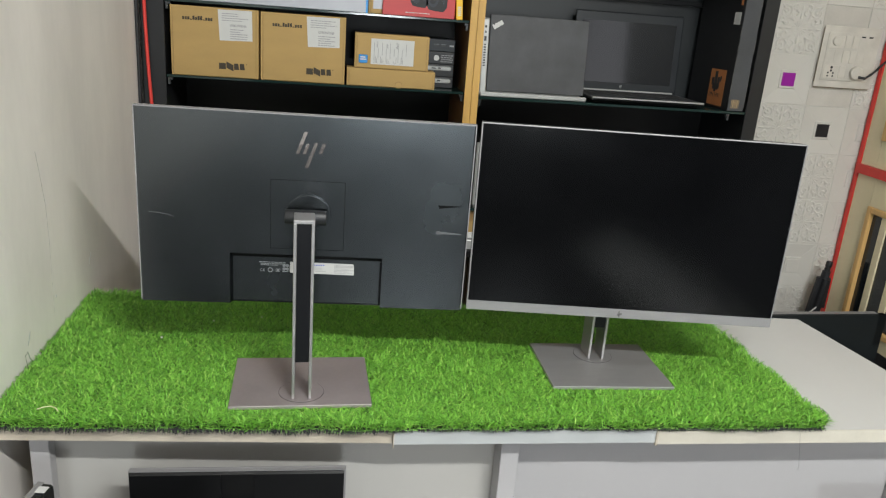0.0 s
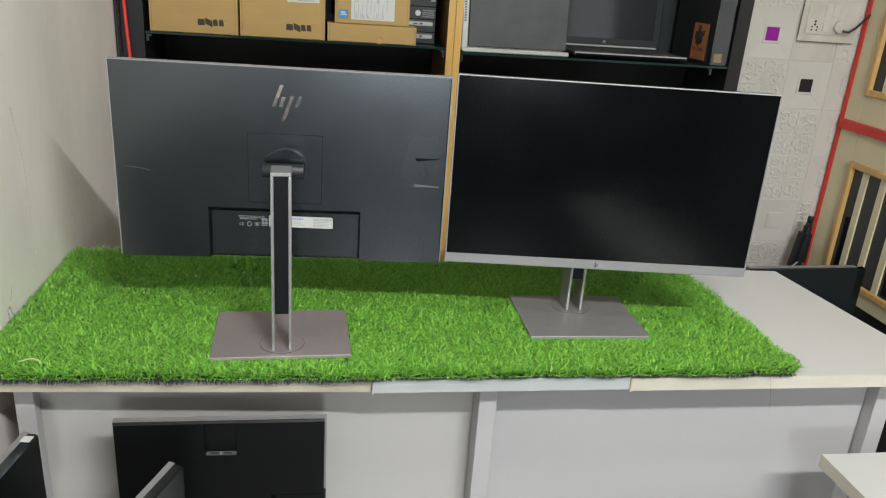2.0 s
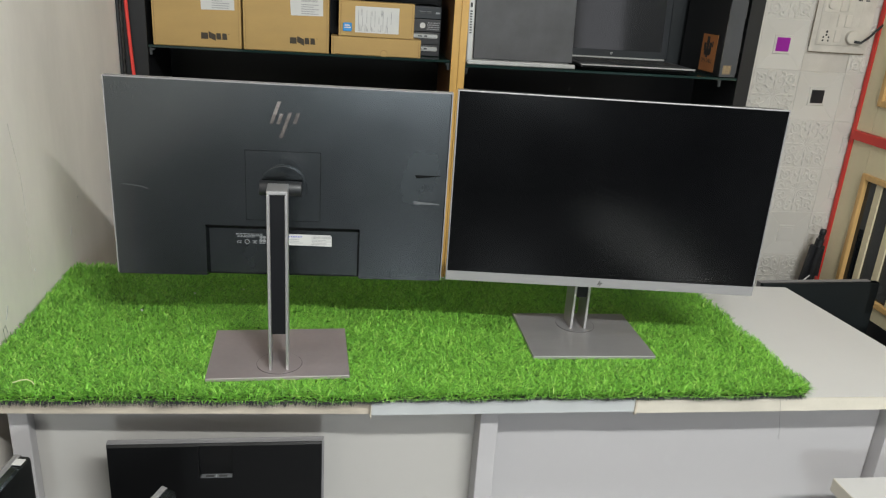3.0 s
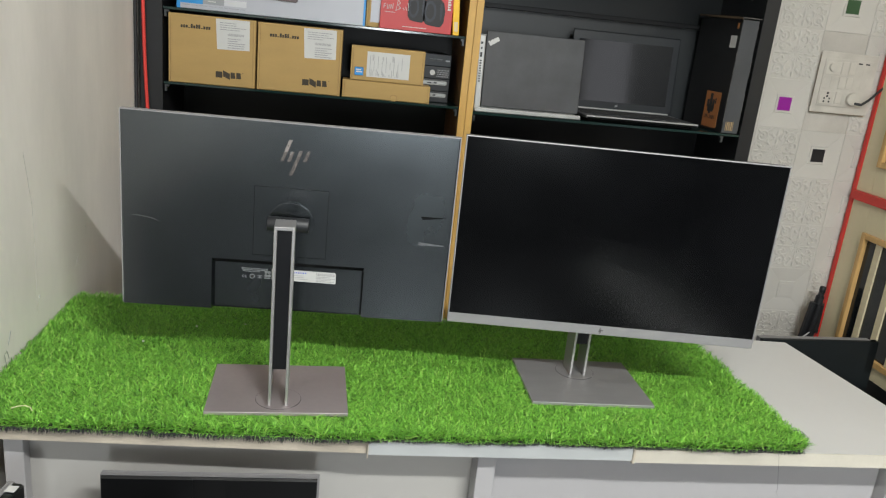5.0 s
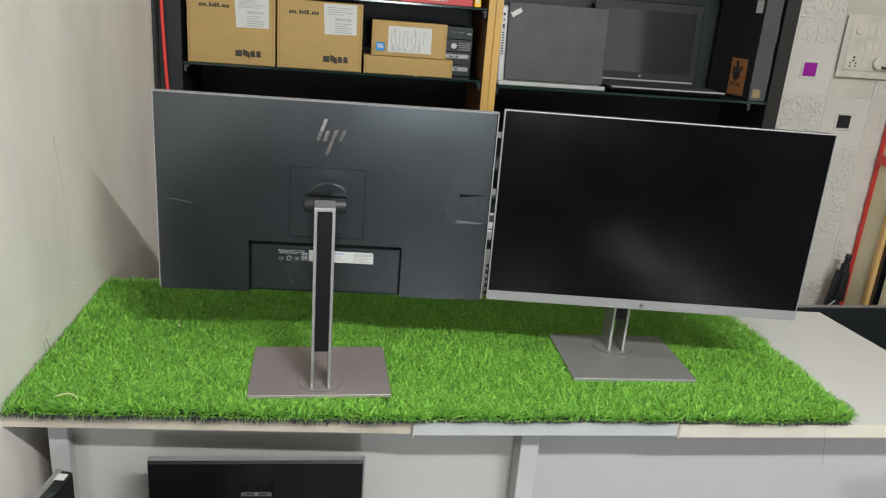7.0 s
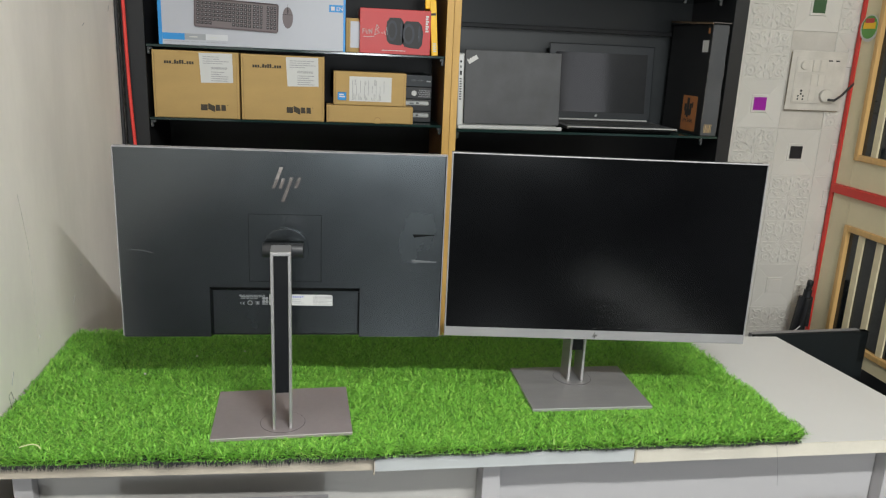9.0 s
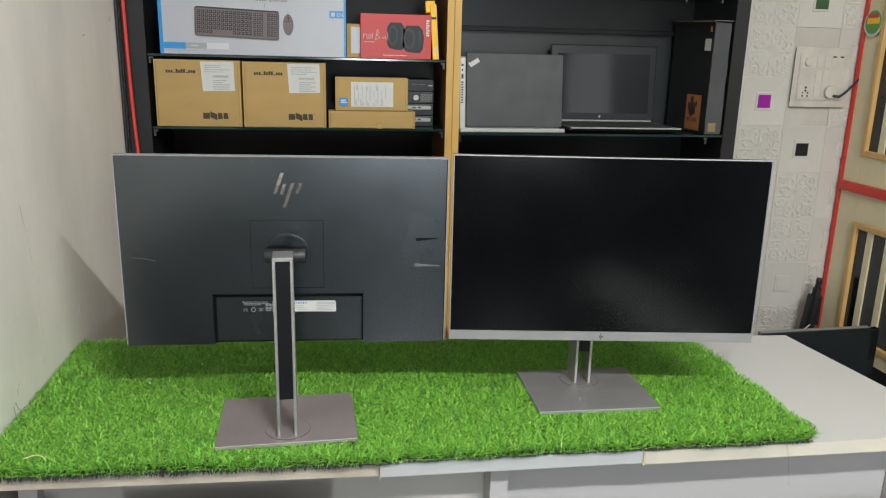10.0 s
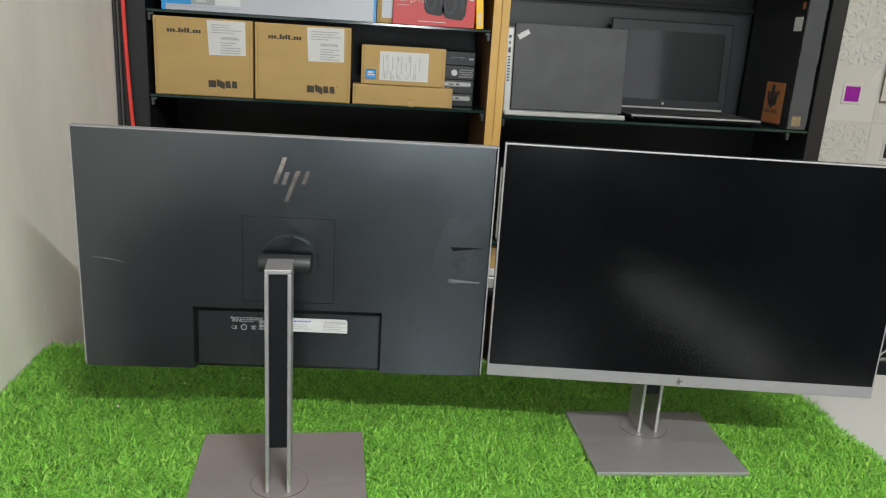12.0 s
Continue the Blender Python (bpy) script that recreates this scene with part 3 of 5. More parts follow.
    for q in ((-a + 0.0003, a - 0.0003, g - rim, g - 0.0002, b - e - 0.001, b - 0.0003), (-a + 0.0003, -a + e + 0.001, g - rim, g - 0.0002, -b + e, b - e - 0.0011),
              (a - e - 0.001, a - 0.0003, g - rim, g - 0.0002, -b + e, b - e - 0.0011)):
        rbox(rimb, *q)
    head("rim", rimb, rim_mat or M_SILVER)
    if back_detail:
        head("connector_ceiling", prism(bmesh.new(), [(d + 0.0005, rt - 0.0002), (f + 0.001, rt - 0.0002), (f + 0.001, rt - 0.0085), (f - 0.0004, rt - 0.0085), (d + 0.0005, rt - 0.0012)], "x", r0 + 0.001, r1 - 0.001), M_SEAM_SHADE, "dark sloping strip of sockets")
        # dark strip paints the shade on the bay's right wall
        for u0, u1 in ((r1 - 0.0028, r1 - 0.0003),):
            head("bay_side_shade", box(u0, u1, d + 0.0015, f + 0.001, -b + 0.004, rt - 0.0088), M_SEAM_SHADE)
        for u, wd in ((-0.078, 0.004), (0.036, 0.006), (0.056, 0.012), (0.080, 0.010), (0.100, 0.006)):
            head("socket", box(u - wd / 2, u + wd / 2, d + 0.0065, d + 0.0090, rt - 0.0062, rt - 0.0044), M_SOCKET)
        strip_ = notch > 0.01 and head("port_strip", box(n0 + 0.0001, n0 + 0.0008, d + 0.0022, d + notch - 0.0012, nb + 0.0015, nt - 0.0015), M_LEDGE, "strip of usb ports")
        if strip_:
            for v in (0.009, 0.029):
                part("usb_port", box(n0 + 0.0007, n0 + 0.0013, d + 0.28 * notch, d + 0.64 * notch, nb + v, nb + v + 0.0125), M_PRINT, strip_)
            part("port_mark", box(n0 + 0.0007, n0 + 0.0013, d + 0.22 * notch, d + 0.70 * notch, nb + 0.0245, nb + 0.0268), M_PRINT_W, strip_)
        if notch < 0.01:
            # pale wedge paints the lit lower wall, dark wedge the shadow above it
            head("notch_lit_ledge", prism(bmesh.new(), [(n0, nb), (n0, nb + 0.0046), (a - 0.012, nb + 0.0012), (a - 0.012, nb)], "y", d - 0.0002, d + 0.006), M_LEDGE, "lit lower wall of the side notch, painted pale")
            head("notch_shadow", prism(bmesh.new(), [(n0, nt), (n0 + 0.003, nt - 0.0056), (a - 0.012, nt - 0.0007), (a - 0.012, nt)], "y", d - 0.0002, d + 0.006), M_SEAM_SHADE, "shadow in the top of the side notch, painted dark")
        head("bottom_lip", box(r0, r1, f, -0.0003, -b - 0.0003, -b + 0.0036, 0.0004), M_SHELL)
        # square cover plate round the mount
        head("cover_gap", box(-0.0594, 0.0614, d - 0.0004, d + 0.001, -0.0619, 0.0559), M_SEAM_SHADE)
        head("cover_plate", box(-0.0589, 0.0609, d - 0.0009, d + 0.001, -0.0614, 0.0554, 0.0005), M_SHELL, "square cover plate round the mount")
        head("mount_disc", cyl(bmesh.new(), (0.002, d - 0.004, -0.005), "y", 0.0380, 0.008, 48, bev=0.0006), M_SHELL, "round mount disc")
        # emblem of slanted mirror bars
        bm = bmesh.new()
        for u0, v0, u1, v1 in ((-0.0200, 0.0995, -0.0070, 0.1350), (-0.0090, 0.0995, -0.0035, 0.1160), (-0.0055, 0.0770, 0.0100, 0.1185), (0.0165, 0.1010, 0.0225, 0.1185)):
            prism(bm, [(u0, v0), (u0 + 0.0056, v0), (u1 + 0.0056, v1), (u1, v1)], "y", d - 0.0005, d + 0.0005)
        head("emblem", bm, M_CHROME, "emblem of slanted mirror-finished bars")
        # printed ratings, paper sticker
        rects = text_lines(-0.076, -0.030, -0.0940, 3, 0.0026, 0.0013, 4)
        rects += [(-0.0510, -0.0440, -0.1112, -0.1100), (-0.0490, -0.0460, -0.1100, -0.1072), (-0.0515, -0.0435, -0.1072, -0.1060), (-0.0400, -0.0300, -0.1112, -0.1096)]
        rects = [(x0, x1, z0 + 0.0045, z1 + 0.0045) for x0, x1, z0, z1 in rects]
        head("ratings_print", prism_rects(rects, f - 0.0003, f), M_PRINT_W, "small pale printed ratings")
        for u, v, r_ in ((-0.0602, -0.1040, 0.0043), (-0.0372, -0.0955, 0.0026), (-0.0372, -0.1015, 0.0028), (-0.0318, -0.0955, 0.0026), (-0.0318, -0.1015, 0.0028), (-0.0770, -0.0903, 0.0013)):
            head("ratings_mark", cyl(bmesh.new(), (u, f - 0.0001, v), "y", r_, 0.0005, 20), M_PRINT_W)
        head("ratings_mark", cyl(bmesh.new(), (-0.0602, f - 0.0003, -0.1040), "y", 0.0030, 0.0004, 20), M_PRINT)
        words("approval_mark", "CE", 0.0066, M_PRINT_W, t, H @ pose(-0.0772, f - 0.0002, -0.1068))
        st = head("sticker", prism(bmesh.new(), [(-0.0275, -0.0880), (0.0780, -0.0885), (0.0805, -0.0915), (0.0805, -0.1085), (-0.0275, -0.1075)], "y", f - 0.0006, f), M_LABEL, "white paper sticker with a barcode")
        rects = barcode(0.047, 0.079, -0.1018, -0.0975, 8) + text_lines(0.047, 0.080, -0.1035, 4, 0.0026, 0.0010, 5) + text_lines(0.0, 0.040, -0.1035, 3, 0.0030, 0.0010, 6)
        rects = [(x0, x1, z0 + 0.0065, z1 + 0.0065) for x0, x1, z0, z1 in rects]
        part("print", prism_rects(rects, f - 0.0009, f - 0.0005), M_PRINT_G, st)
        part("ink_mark", prism_rects([(0.008 + 0.0040 * k, 0.0104 + 0.0040 * k, -0.0938 + 0.0006 * (k % 2), -0.0914) for k in range(6)], f - 0.0009, f - 0.0005), M_BLUE_INK, st)
        scr = tube(bmesh.new(), [(-0.252, d, -0.008), (-0.238, d - 0.0001, -0.009), (-0.224, d - 0.0001, -0.011), (-0.213, d, -0.0145)], 0.0004, 4)
        head("scratch", scr, M_LEDGE)
    # stand
    rear, front = -0.066, -0.020
    part("base_plate", box(-BASE_W / 2, BASE_W / 2, -base_d / 2, base_d / 2, 0.0, 0.0062, 0.0009, 2), base_mat, t, "flat rectangular metal base plate")
    ring = cyl(bmesh.new(), (0, -0.040, 0.0064), "z", 0.0365, 0.0006, 48)
    part("swivel_gap", ring, M_GROOVE, t)
    part("swivel_disc", cyl(bmesh.new(), (0, -0.040, 0.0066), "z", 0.0359, 0.0008, 48), base_mat, t, "round swivel disc", smooth=True)
    for sgn in (-1, 1):
        part("rail", box(*sorted((sgn * 0.0108, sgn * 0.0157)), rear, front, 0.0068, column_h - 0.006, 0.0008), M_RAIL, t, "grey aluminium column rail")
    part("column_cap", box(-0.0157, 0.0157, rear, front, column_h - 0.006, column_h, 0.001), M_RAIL, t, "grey column cap")
    part("column_insert", box(-0.0106, 0.0106, rear + 0.0035, front - 0.004, 0.070, column_h - 0.006), M_INSERT, t, "black recessed column insert")
    hp = H @ Vector((0, -0.0345, -0.004))
    hz = hp.z
    hy = hp.y - 0.006
    bm = cyl(bmesh.new(), (0, 0, 0), "x", 0.0120, 0.0665, 32, bev=0.0012)
    part("hinge", bm, M_BLACK, t, "horizontal black tilt hinge", m=H @ pose(0, -0.0395, 0.0008), smooth=True)
    neck0 = min(front, hy) - 0.001
    part("neck", box(-0.0115, 0.0115, neck0, max(front, hy) + 0.012, hz - 0.022, hz + 0.008), M_BLACK, t)
    return t


def prism_rects(rects, y0, y1):
    bm = bmesh.new()
    for x0, x1, z0, z1 in rects:
        rbox(bm, x0, x1, y0, y1, z0, z1)
    return bm


ZB = 0.7640
monitor("monitor", "black monitor seen from behind on a metal stand toned taupe by reflections",
        pose(*LB, ZB, 0, 0, LB_YAW), pose(0.0422, 1.3361, 1.0439, 0.0, 0.12, -1.9), 1.068 - ZB, M_BASE, w=0.5415, front=0.0, frame_t=0.0035, back=-0.0150, inset=0.0021, rim=0.0102, base_d=LB_D)
monitor("monitor", "switched-off silver-framed monitor with a dark screen on a grey stand",
        pose(*RB, ZB, 0, 0, 180 + RB_YAW), pose(0.5876, 1.2850, 1.0500, 0.9, 0, 180 - 6.6), 1.065 - ZB, M_BASE2, w=0.5400, frame_t=0.0042, rim=0.006, rim_mat=M_SHELL)

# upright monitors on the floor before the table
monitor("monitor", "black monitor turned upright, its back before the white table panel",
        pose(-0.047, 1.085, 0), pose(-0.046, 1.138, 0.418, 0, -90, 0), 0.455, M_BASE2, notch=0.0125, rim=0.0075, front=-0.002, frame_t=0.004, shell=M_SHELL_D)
# ---- upright side monitors ----
for (ex, ey), (tx, ty), what in (((-0.312, 1.095), (-0.360, 0.775), "black monitor turned upright beside the wall with a paper tag"),
                                 ((-0.092, 1.011), (-0.206, 0.707), "black monitor turned upright with a silver edge, standing askew")):
    yaw = math.degrees(math.atan2(ey - ty, ex - tx))
    nx, ny = math.cos(radians(yaw - 90)), math.sin(radians(yaw - 90))
    cx, cy = (ex + tx) / 2 - 0.008 * nx, (ey + ty) / 2 - 0.008 * ny
    mon = monitor("monitor", what, pose(cx + 0.053 * nx, cy + 0.053 * ny, 0, 0, 0, yaw), pose(cx, cy, 0.423, 0, -90, yaw), 0.455, M_BASE2, notch=0.0125, rim=0.0045, front=0.0050, frame_t=0.0050)
    if ex < -0.2:
        tag = mon.matrix_world.inverted() @ pose(ex, ey, 0.6935, 0, 0, yaw)
        part("paper_tag", box(-0.026, -0.012, -0.010, 0.004, -0.001, 0.0006, 0.0004), M_LABEL, mon, "white paper tag taped to the corner", m=tag)
# low monitor behind the table
monitor("monitor", "black glossy-backed monitor standing low behind the table",
        pose(1.605, 2.045, 0), pose(1.605, 2.10, 0.438, 0, 0, 3), 0.46, M_BASE2, back_detail=False, w=0.385, h=0.262, shell=M_DULL)

# ---- side desk ----
desk = thing("side_desk", "small white laminate desk with a worn cream edge", "desk")
part("desktop", box(1.0, 1.62, 0.40, 1.108, 0.575, 0.600, 0.0006), M_TABLE, desk)
part("edge_band", box(0.9975, 0.9996, 0.40, 1.108, 0.575, 0.5998), M_EDGE, desk, "cream edge band with a chip")
for x, y in ((1.03, 1.06), (1.03, 0.43), (1.57, 1.06), (1.57, 0.43)):
    part("leg", box(x, x + 0.035, y, y + 0.035, 0, 0.575, 0.001), M_PANEL_R, desk)

# ---- shelf unit ----
SY = 2.139
unit = thing("shelf_unit", "black wall shelf unit with dark glass shelves and a pine divider", "shelf")
part("side_panel", box(-0.402, -0.347, SY, 2.415, 0.0, 2.1, 0.001), M_CABINET_FR, unit, "charcoal side panel")
part("side_panel", box(1.242, 1.283, SY, 2.415, 0.0, 2.1, 0.001), M_CABINET_FR, unit, "charcoal side panel")
part("divider", box(0.4245, 0.4415, SY - 0.003, 2.40, 0.0, 2.1, 0.0006), M_PLY_SIDE, unit, "brown wooden divider board")
part("divider", box(0.4445, 0.4625, SY + 0.008, 2.40, 0.0, 2.1, 0.0006), M_PLY_SIDE, unit, "brown wooden divider board")
part("divider_edge", box(0.4243, 0.4432, SY - 0.006, SY - 0.0032, 0.0, 2.1, 0.0006), M_PLY, unit, "yellow pine edge strip")
part("divider_edge", box(0.4440, 0.4627, SY - 0.006, SY + 0.0078, 0.0, 2.1, 0.0006), M_PLY, unit, "yellow pine edge strip")
part("back_panel", box(-0.347, 0.4245, 2.402, 2.415, 0.0, 2.1), M_CABINET, unit, "black back panel")
# lower back black, upper grey: shade below the shelf put into colour
part("back_panel", box(0.4625, 1.242, 2.402, 2.415, 0.0, 1.155), M_CABINET, unit, "black back panel")
part("back_panel", box(0.4625, 1.242, 2.402, 2.415, 1.1555, 1.445), M_BACKP, unit, "dark grey back panel")
part("back_panel", box(0.4625, 1.242, 2.402, 2.415, 1.459, 2.1), M_BACKP, unit, "dark grey back panel")
part("ledge", box(0.4625, 1.242, 2.385, 2.4018, 1.4455, 1.4585, 0.001), M_CABINET_FR, unit, "thin charcoal ledge")
part("top_panel", box(-0.402, 1.283, SY, 2.415, 2.1002, 2.12), M_CABINET_FR, unit)
for z in (1.167, 1.352, 1.66):
    part("glass_shelf", box(-0.346, 0.4235, SY + 0.002, 2.40, z, z + 0.006, 0.0006), M_SHELFGLASS, unit, "dark glass shelf")
for z in (0.8445, 1.158, 1.548):
    part("glass_shelf", box(0.4637, 1.241, SY + 0.002, 2.40, z, z + 0.0065, 0.0006), M_SHELFGLASS, unit, "dark green glass shelf")
for z in (0.72, 0.35):
    part("shelf_board", box(-0.346, 0.4235, SY + 0.01, 2.40, z - 0.018, z), M_CABINET, unit)
    part("shelf_board", box(0.4637, 1.241, SY + 0.01, 2.40, z - 0.018, z), M_CABINET, unit)
for x, z in ((-0.344, 1.166), (0.4155, 1.166), (-0.344, 1.351), (0.4155, 1.351), (1.190, 1.157), (1.196, 1.547), (0.466, 1.157), (1.09, 1.547)):
    bm = box(x, x + 0.006, SY + 0.004, SY + 0.016, z - 0.018, z, 0.0008)
    rbox(bm, x - 0.004 if x > 0 else x, x + 0.006 if x > 0 else x + 0.012, SY + 0.003, SY + 0.018, z - 0.006, z - 0.0002, 0.0006)
    part("shelf_clip", bm, M_CLEAR, unit, "clear plastic shelf clip")

# red cable down the side of the shelves
cable = part("red_cable", tube(bmesh.new(), [(-0.3800 - 0.0145 * (z - 1.05) / 0.45 + 0.0025 * math.sin(9 * z), 2.129, z) for z in np.linspace(0.7, 1.75, 24)], 0.0042, 8), M_REDCABLE, smooth=True)
tagged(cable, "red electric cable hanging along the shelf side", "cable")
cable.matrix_world = pose(0, 0, 0)
bm = tube(bmesh.new(), [(-0.409, 2.128, z) for z in np.linspace(0.7, 2.0, 8)], 0.0045, 8)
tagged(part("black_cable", bm, M_BLACK, smooth=True), "black cable in the corner beside the shelf", "cable")


def carton(name, label, x0, x1, z0, z1, depth, y0=SY + 0.004, group=""):
    """A closed cardboard carton: body, front panel with fold lines, side tabs."""
    t = thing(name, label, "box", pose((x0 + x1) / 2, y0, z0), group)
    w, h = (x1 - x0) / 2, z1 - z0
    part("body", box(-w, w, 0.0012, depth, 0, h, 0.0012, 2), M_CARTON, t)
    part("front_panel", box(-w + 0.006, w - 0.006, 0.0, 0.0022, 0.0012, h - 0.0025, 0.0008), M_CARTON, t)
    for sgn in (-1, 1):
        x = sgn * (w - 0.0030)
        part("side_tab", box(x - 0.0022, x + 0.0022, 0.0004, 0.0022, 0.004, h - 0.004, 0.0005), M_CARTON, t)
        part("tab_slot", box(x - 0.0052 * sgn - 0.0022, x - 0.0052 * sgn + 0.0022, -0.0003, 0.001, 0.0005, 0.0030), M_CARTON_D, t)
        part("tab_slot", box(x - 0.0030 * sgn - 0.0007, x - 0.0030 * sgn + 0.0003, 0.0001, 0.001, 0.0030, h - 0.006), M_CARTON_D, t)
    return t, w, h


for i, (x0, x1, z1) in enumerate(((-0.334, -0.1175, 1.3445), (-0.1125, 0.103, 1.3430))):
    t, w, h = carton("cardboard_box", "brown cardboard box with a white shipping label on the glass shelf", x0, x1, 1.1735, z1, 0.19, group="cartons on the shelf")
    # web line and emblem as plain shapes
    x, rects = -w + 0.030, []
    for k in range(12):
        rects.append((x, x + 0.0050, h - 0.0335, h - 0.0335 + (0.0100 if k in (4, 6, 7) else 0.0072) * (0.30 if k in (3, 8) else 1)))
        x += 0.0062
    print_rects("web_print", rects, -0.0001, M_CARTON_PRINT, t)
    bm = bmesh.new()
    x = w - 0.099
    for k, wd in enumerate((0.0185, 0.019, 0.0145, 0.0145)):
        sl = 0.004 if k == 1 else 0.0
        prism(bm, [(x, 0.0210 + sl), (x + wd - 0.0015, 0.0210 - sl), (x + wd - 0.0015, 0.0365 - sl), (x, 0.0365 + sl)] if k < 2 else
              [(x, 0.0210), (x + wd - 0.002, 0.0210), (x + wd - 0.004, 0.0365), (x, 0.0365)], "y", -0.0004, 0.0)
        x += wd
    rbox(bm, x + 0.001, x + 0.003, -0.0004, 0.0, 0.0345, 0.0365)
    part("emblem", bm, M_CARTON_PRINT, t, "dark printed emblem")
    lx0, lx1 = w - 0.100, w - 0.016
    lab = part("label", prism(bmesh.new(), [(lx0, h - 0.004), (lx1, h - 0.003), (lx1 + 0.001, h - 0.077), (lx0 + 0.004, h - 0.079)], "y", -0.0006, -0.0001), M_LABEL, t, "white shipping label")
    rects = text_lines(lx0 + 0.010, lx1 - 0.006, h - 0.012, 4, 0.0055, 0.0018, 20 + i) + text_lines(lx0 + 0.030, lx1 - 0.010, h - 0.050, 5, 0.0055, 0.0020, 30 + i)
    print_rects("print", rects, -0.0007, M_PRINT_G, lab)
    print_rects("bar_code", barcode(lx0 + 0.030, lx1 - 0.014, h - 0.044, h - 0.038, 9 + i), -0.0007, M_PRINT_G, lab)

t, w, h = carton("cardboard_box", "flat brown cardboard box with a thumb notch, under a smaller box", 0.109, 0.343, 1.1735, 1.2195, 0.065)
part("thumb_notch", cyl(bmesh.new(), (0.020, -0.0003, 0.0075), "y", 0.0095, 0.0012, 24), M_CARTON_D, t)
part("notch_flap", cyl(bmesh.new(), (0.020, -0.0008, 0.0062), "y", 0.0086, 0.0012, 24), M_CARTON, t)
t, w, h = carton("cardboard_box", "small brown cardboard box with white label and blue sticker", 0.1275, 0.3225, 1.2205, 1.3085, 0.055)
lab = part("label", box(-w + 0.042, w - 0.040, -0.0006, -0.0001, 0.011, h - 0.012), M_LABEL, t, "large white product label")
rects = []
for k in range(9):
    rects += [(-w + 0.050 + 0.0105 * k, -w + 0.0512 + 0.0105 * k, 0.018 + 0.008 * (k % 3), h - 0.022 - 0.007 * ((k * 2) % 4))]
rects += [(-w + 0.050 + 0.0034 * k, -w + 0.0514 + 0.0034 * k, 0.0145, 0.0165 + 0.005 * ((k * 3) % 4)) for k in range(24) if k % 5 < 3]
print_rects("print", rects, -0.0007, M_PRINT_G, lab)
print_rects("bar_code", [(-w + 0.056 + 0.026 * k, -w + 0.0605 + 0.026 * k, h - 0.034 + 0.0022 * r, h - 0.0329 + 0.0022 * r) for k in range(3) for r in range(7 - 2 * (k == 1))], -0.0009, M_PRINT_G, lab)
part("sticker", box(-w + 0.011, -w + 0.034, -0.0006, -0.0001, 0.013, 0.034, 0.002), M_BOXBLUE, t, "bright blue sticker")
print_rects("sticker_print", [(-w + 0.015, -w + 0.028, 0.026, 0.029), (-w + 0.015, -w + 0.031, 0.0205, 0.0235)], -0.0007, M_LABEL, t)

# small computers stacked beside the boxes
for k, (z0, z1, what, face) in enumerate(((1.1735, 1.2035, "flat black mini computer with a silver bar", "bar"), (1.2040, 1.2370, "flat black mini computer with a silver bar", "bar"),
                                         (1.2375, 1.2705, "black mini computer with a perforated front and white badge", "badge"), (1.2710, 1.3040, "dark grey mini computer with front ports", "ports"))):
    t = thing("mini_computer", what, "computer", pose(0.31, SY + 0.075, z0), "stacked mini computers")
    h = z1 - z0
    part("case", box(-0.09, 0.092, 0, 0.17, 0, h, 0.002, 2), M_BLACK if face != "ports" else M_LAPGREY, t)
    if face == "bar":
        part("silver_bar", box(-0.088, 0.085, -0.0015, 0.001, h - 0.016, h - 0.004, 0.003), M_LAPSIL, t, "silver front bar")
        print_rects("slots", [(0.030, 0.042, h - 0.012, h - 0.009), (0.048, 0.056, h - 0.012, h - 0.008)], -0.0016, M_PRINT, t)
    elif face == "badge":
        part("badge", cyl(bmesh.new(), (0.042, -0.001, h / 2), "y", 0.0075, 0.002, 24), M_LABEL, t, "round white badge", smooth=True)
        print_rects("perforation", [(0.054 + 0.0042 * i + 0.002 * (j % 2), 0.0565 + 0.0042 * i + 0.002 * (j % 2), 0.006 + 0.0055 * j, 0.009 + 0.0055 * j) for i in range(8) for j in range(4)], -0.0002, M_PRINT_G, t)
    else:
        print_rects("ports", [(0.034, 0.046, h / 2 - 0.003, h / 2 + 0.002), (0.053, 0.065, h / 2 - 0.003, h / 2 + 0.002), (0.070, 0.073, h / 2 - 0.002, h / 2 + 0.001)], -0.0002, M_PRINT, t)
        print_rects("port_rims", [(0.032, 0.048, h / 2 + 0.0025, h / 2 + 0.0032), (0.051, 0.067, h / 2 + 0.0025, h / 2 + 0.0032), (0.076, 0.088, h / 2 - 0.002, h / 2 + 0.002)], -0.0002, M_PRINT_W, t)

# keyboard set box
t = thing("keyboard_box", "white and blue retail box with a keyboard and mouse picture", "box", pose(-0.078, SY + 0.004, 1.3585))
part("body", box(-0.2345, 0.2345, 0, 0.055, 0, 0.166, 0.001), M_BOXWHITE, t)
part("blue_edge", box(-0.2352, -0.2265, -0.0006, 0.0552, -0.0003, 0.1664), M_BOXBLUE, t, "blue box edge")
part("blue_edge", box(0.2295, 0.2352, -0.0006, 0.0552, -0.0003, 0.1664), M_BOXBLUE, t, "blue box edge")
kb = part("keyboard_picture", box(-0.140, 0.070, -0.0006, 0.0, 0.046, 0.118, 0.004), M_PLUM, t, "printed dark keyboard", m=pose(-0.0095, 0, -0.004, 0, 2.0, 0))
rects = []
for r in range(6):
    z = 0.054 + r * 0.0098
    n = 14
    for k in range(n):
        x = -0.134 + k * 0.0098
        if r == 0 and 3 < k < 9:
            continue
        rects.append((x, x + 0.0080, z, z + 0.0078))
    for k in range(7):
        if k != 3:
            rects.append((0.006 + k * 0.0086, 0.0125 + k * 0.0086, z, z + 0.0078))
print_rects("keys", rects, -0.0007, M_KEY, kb)
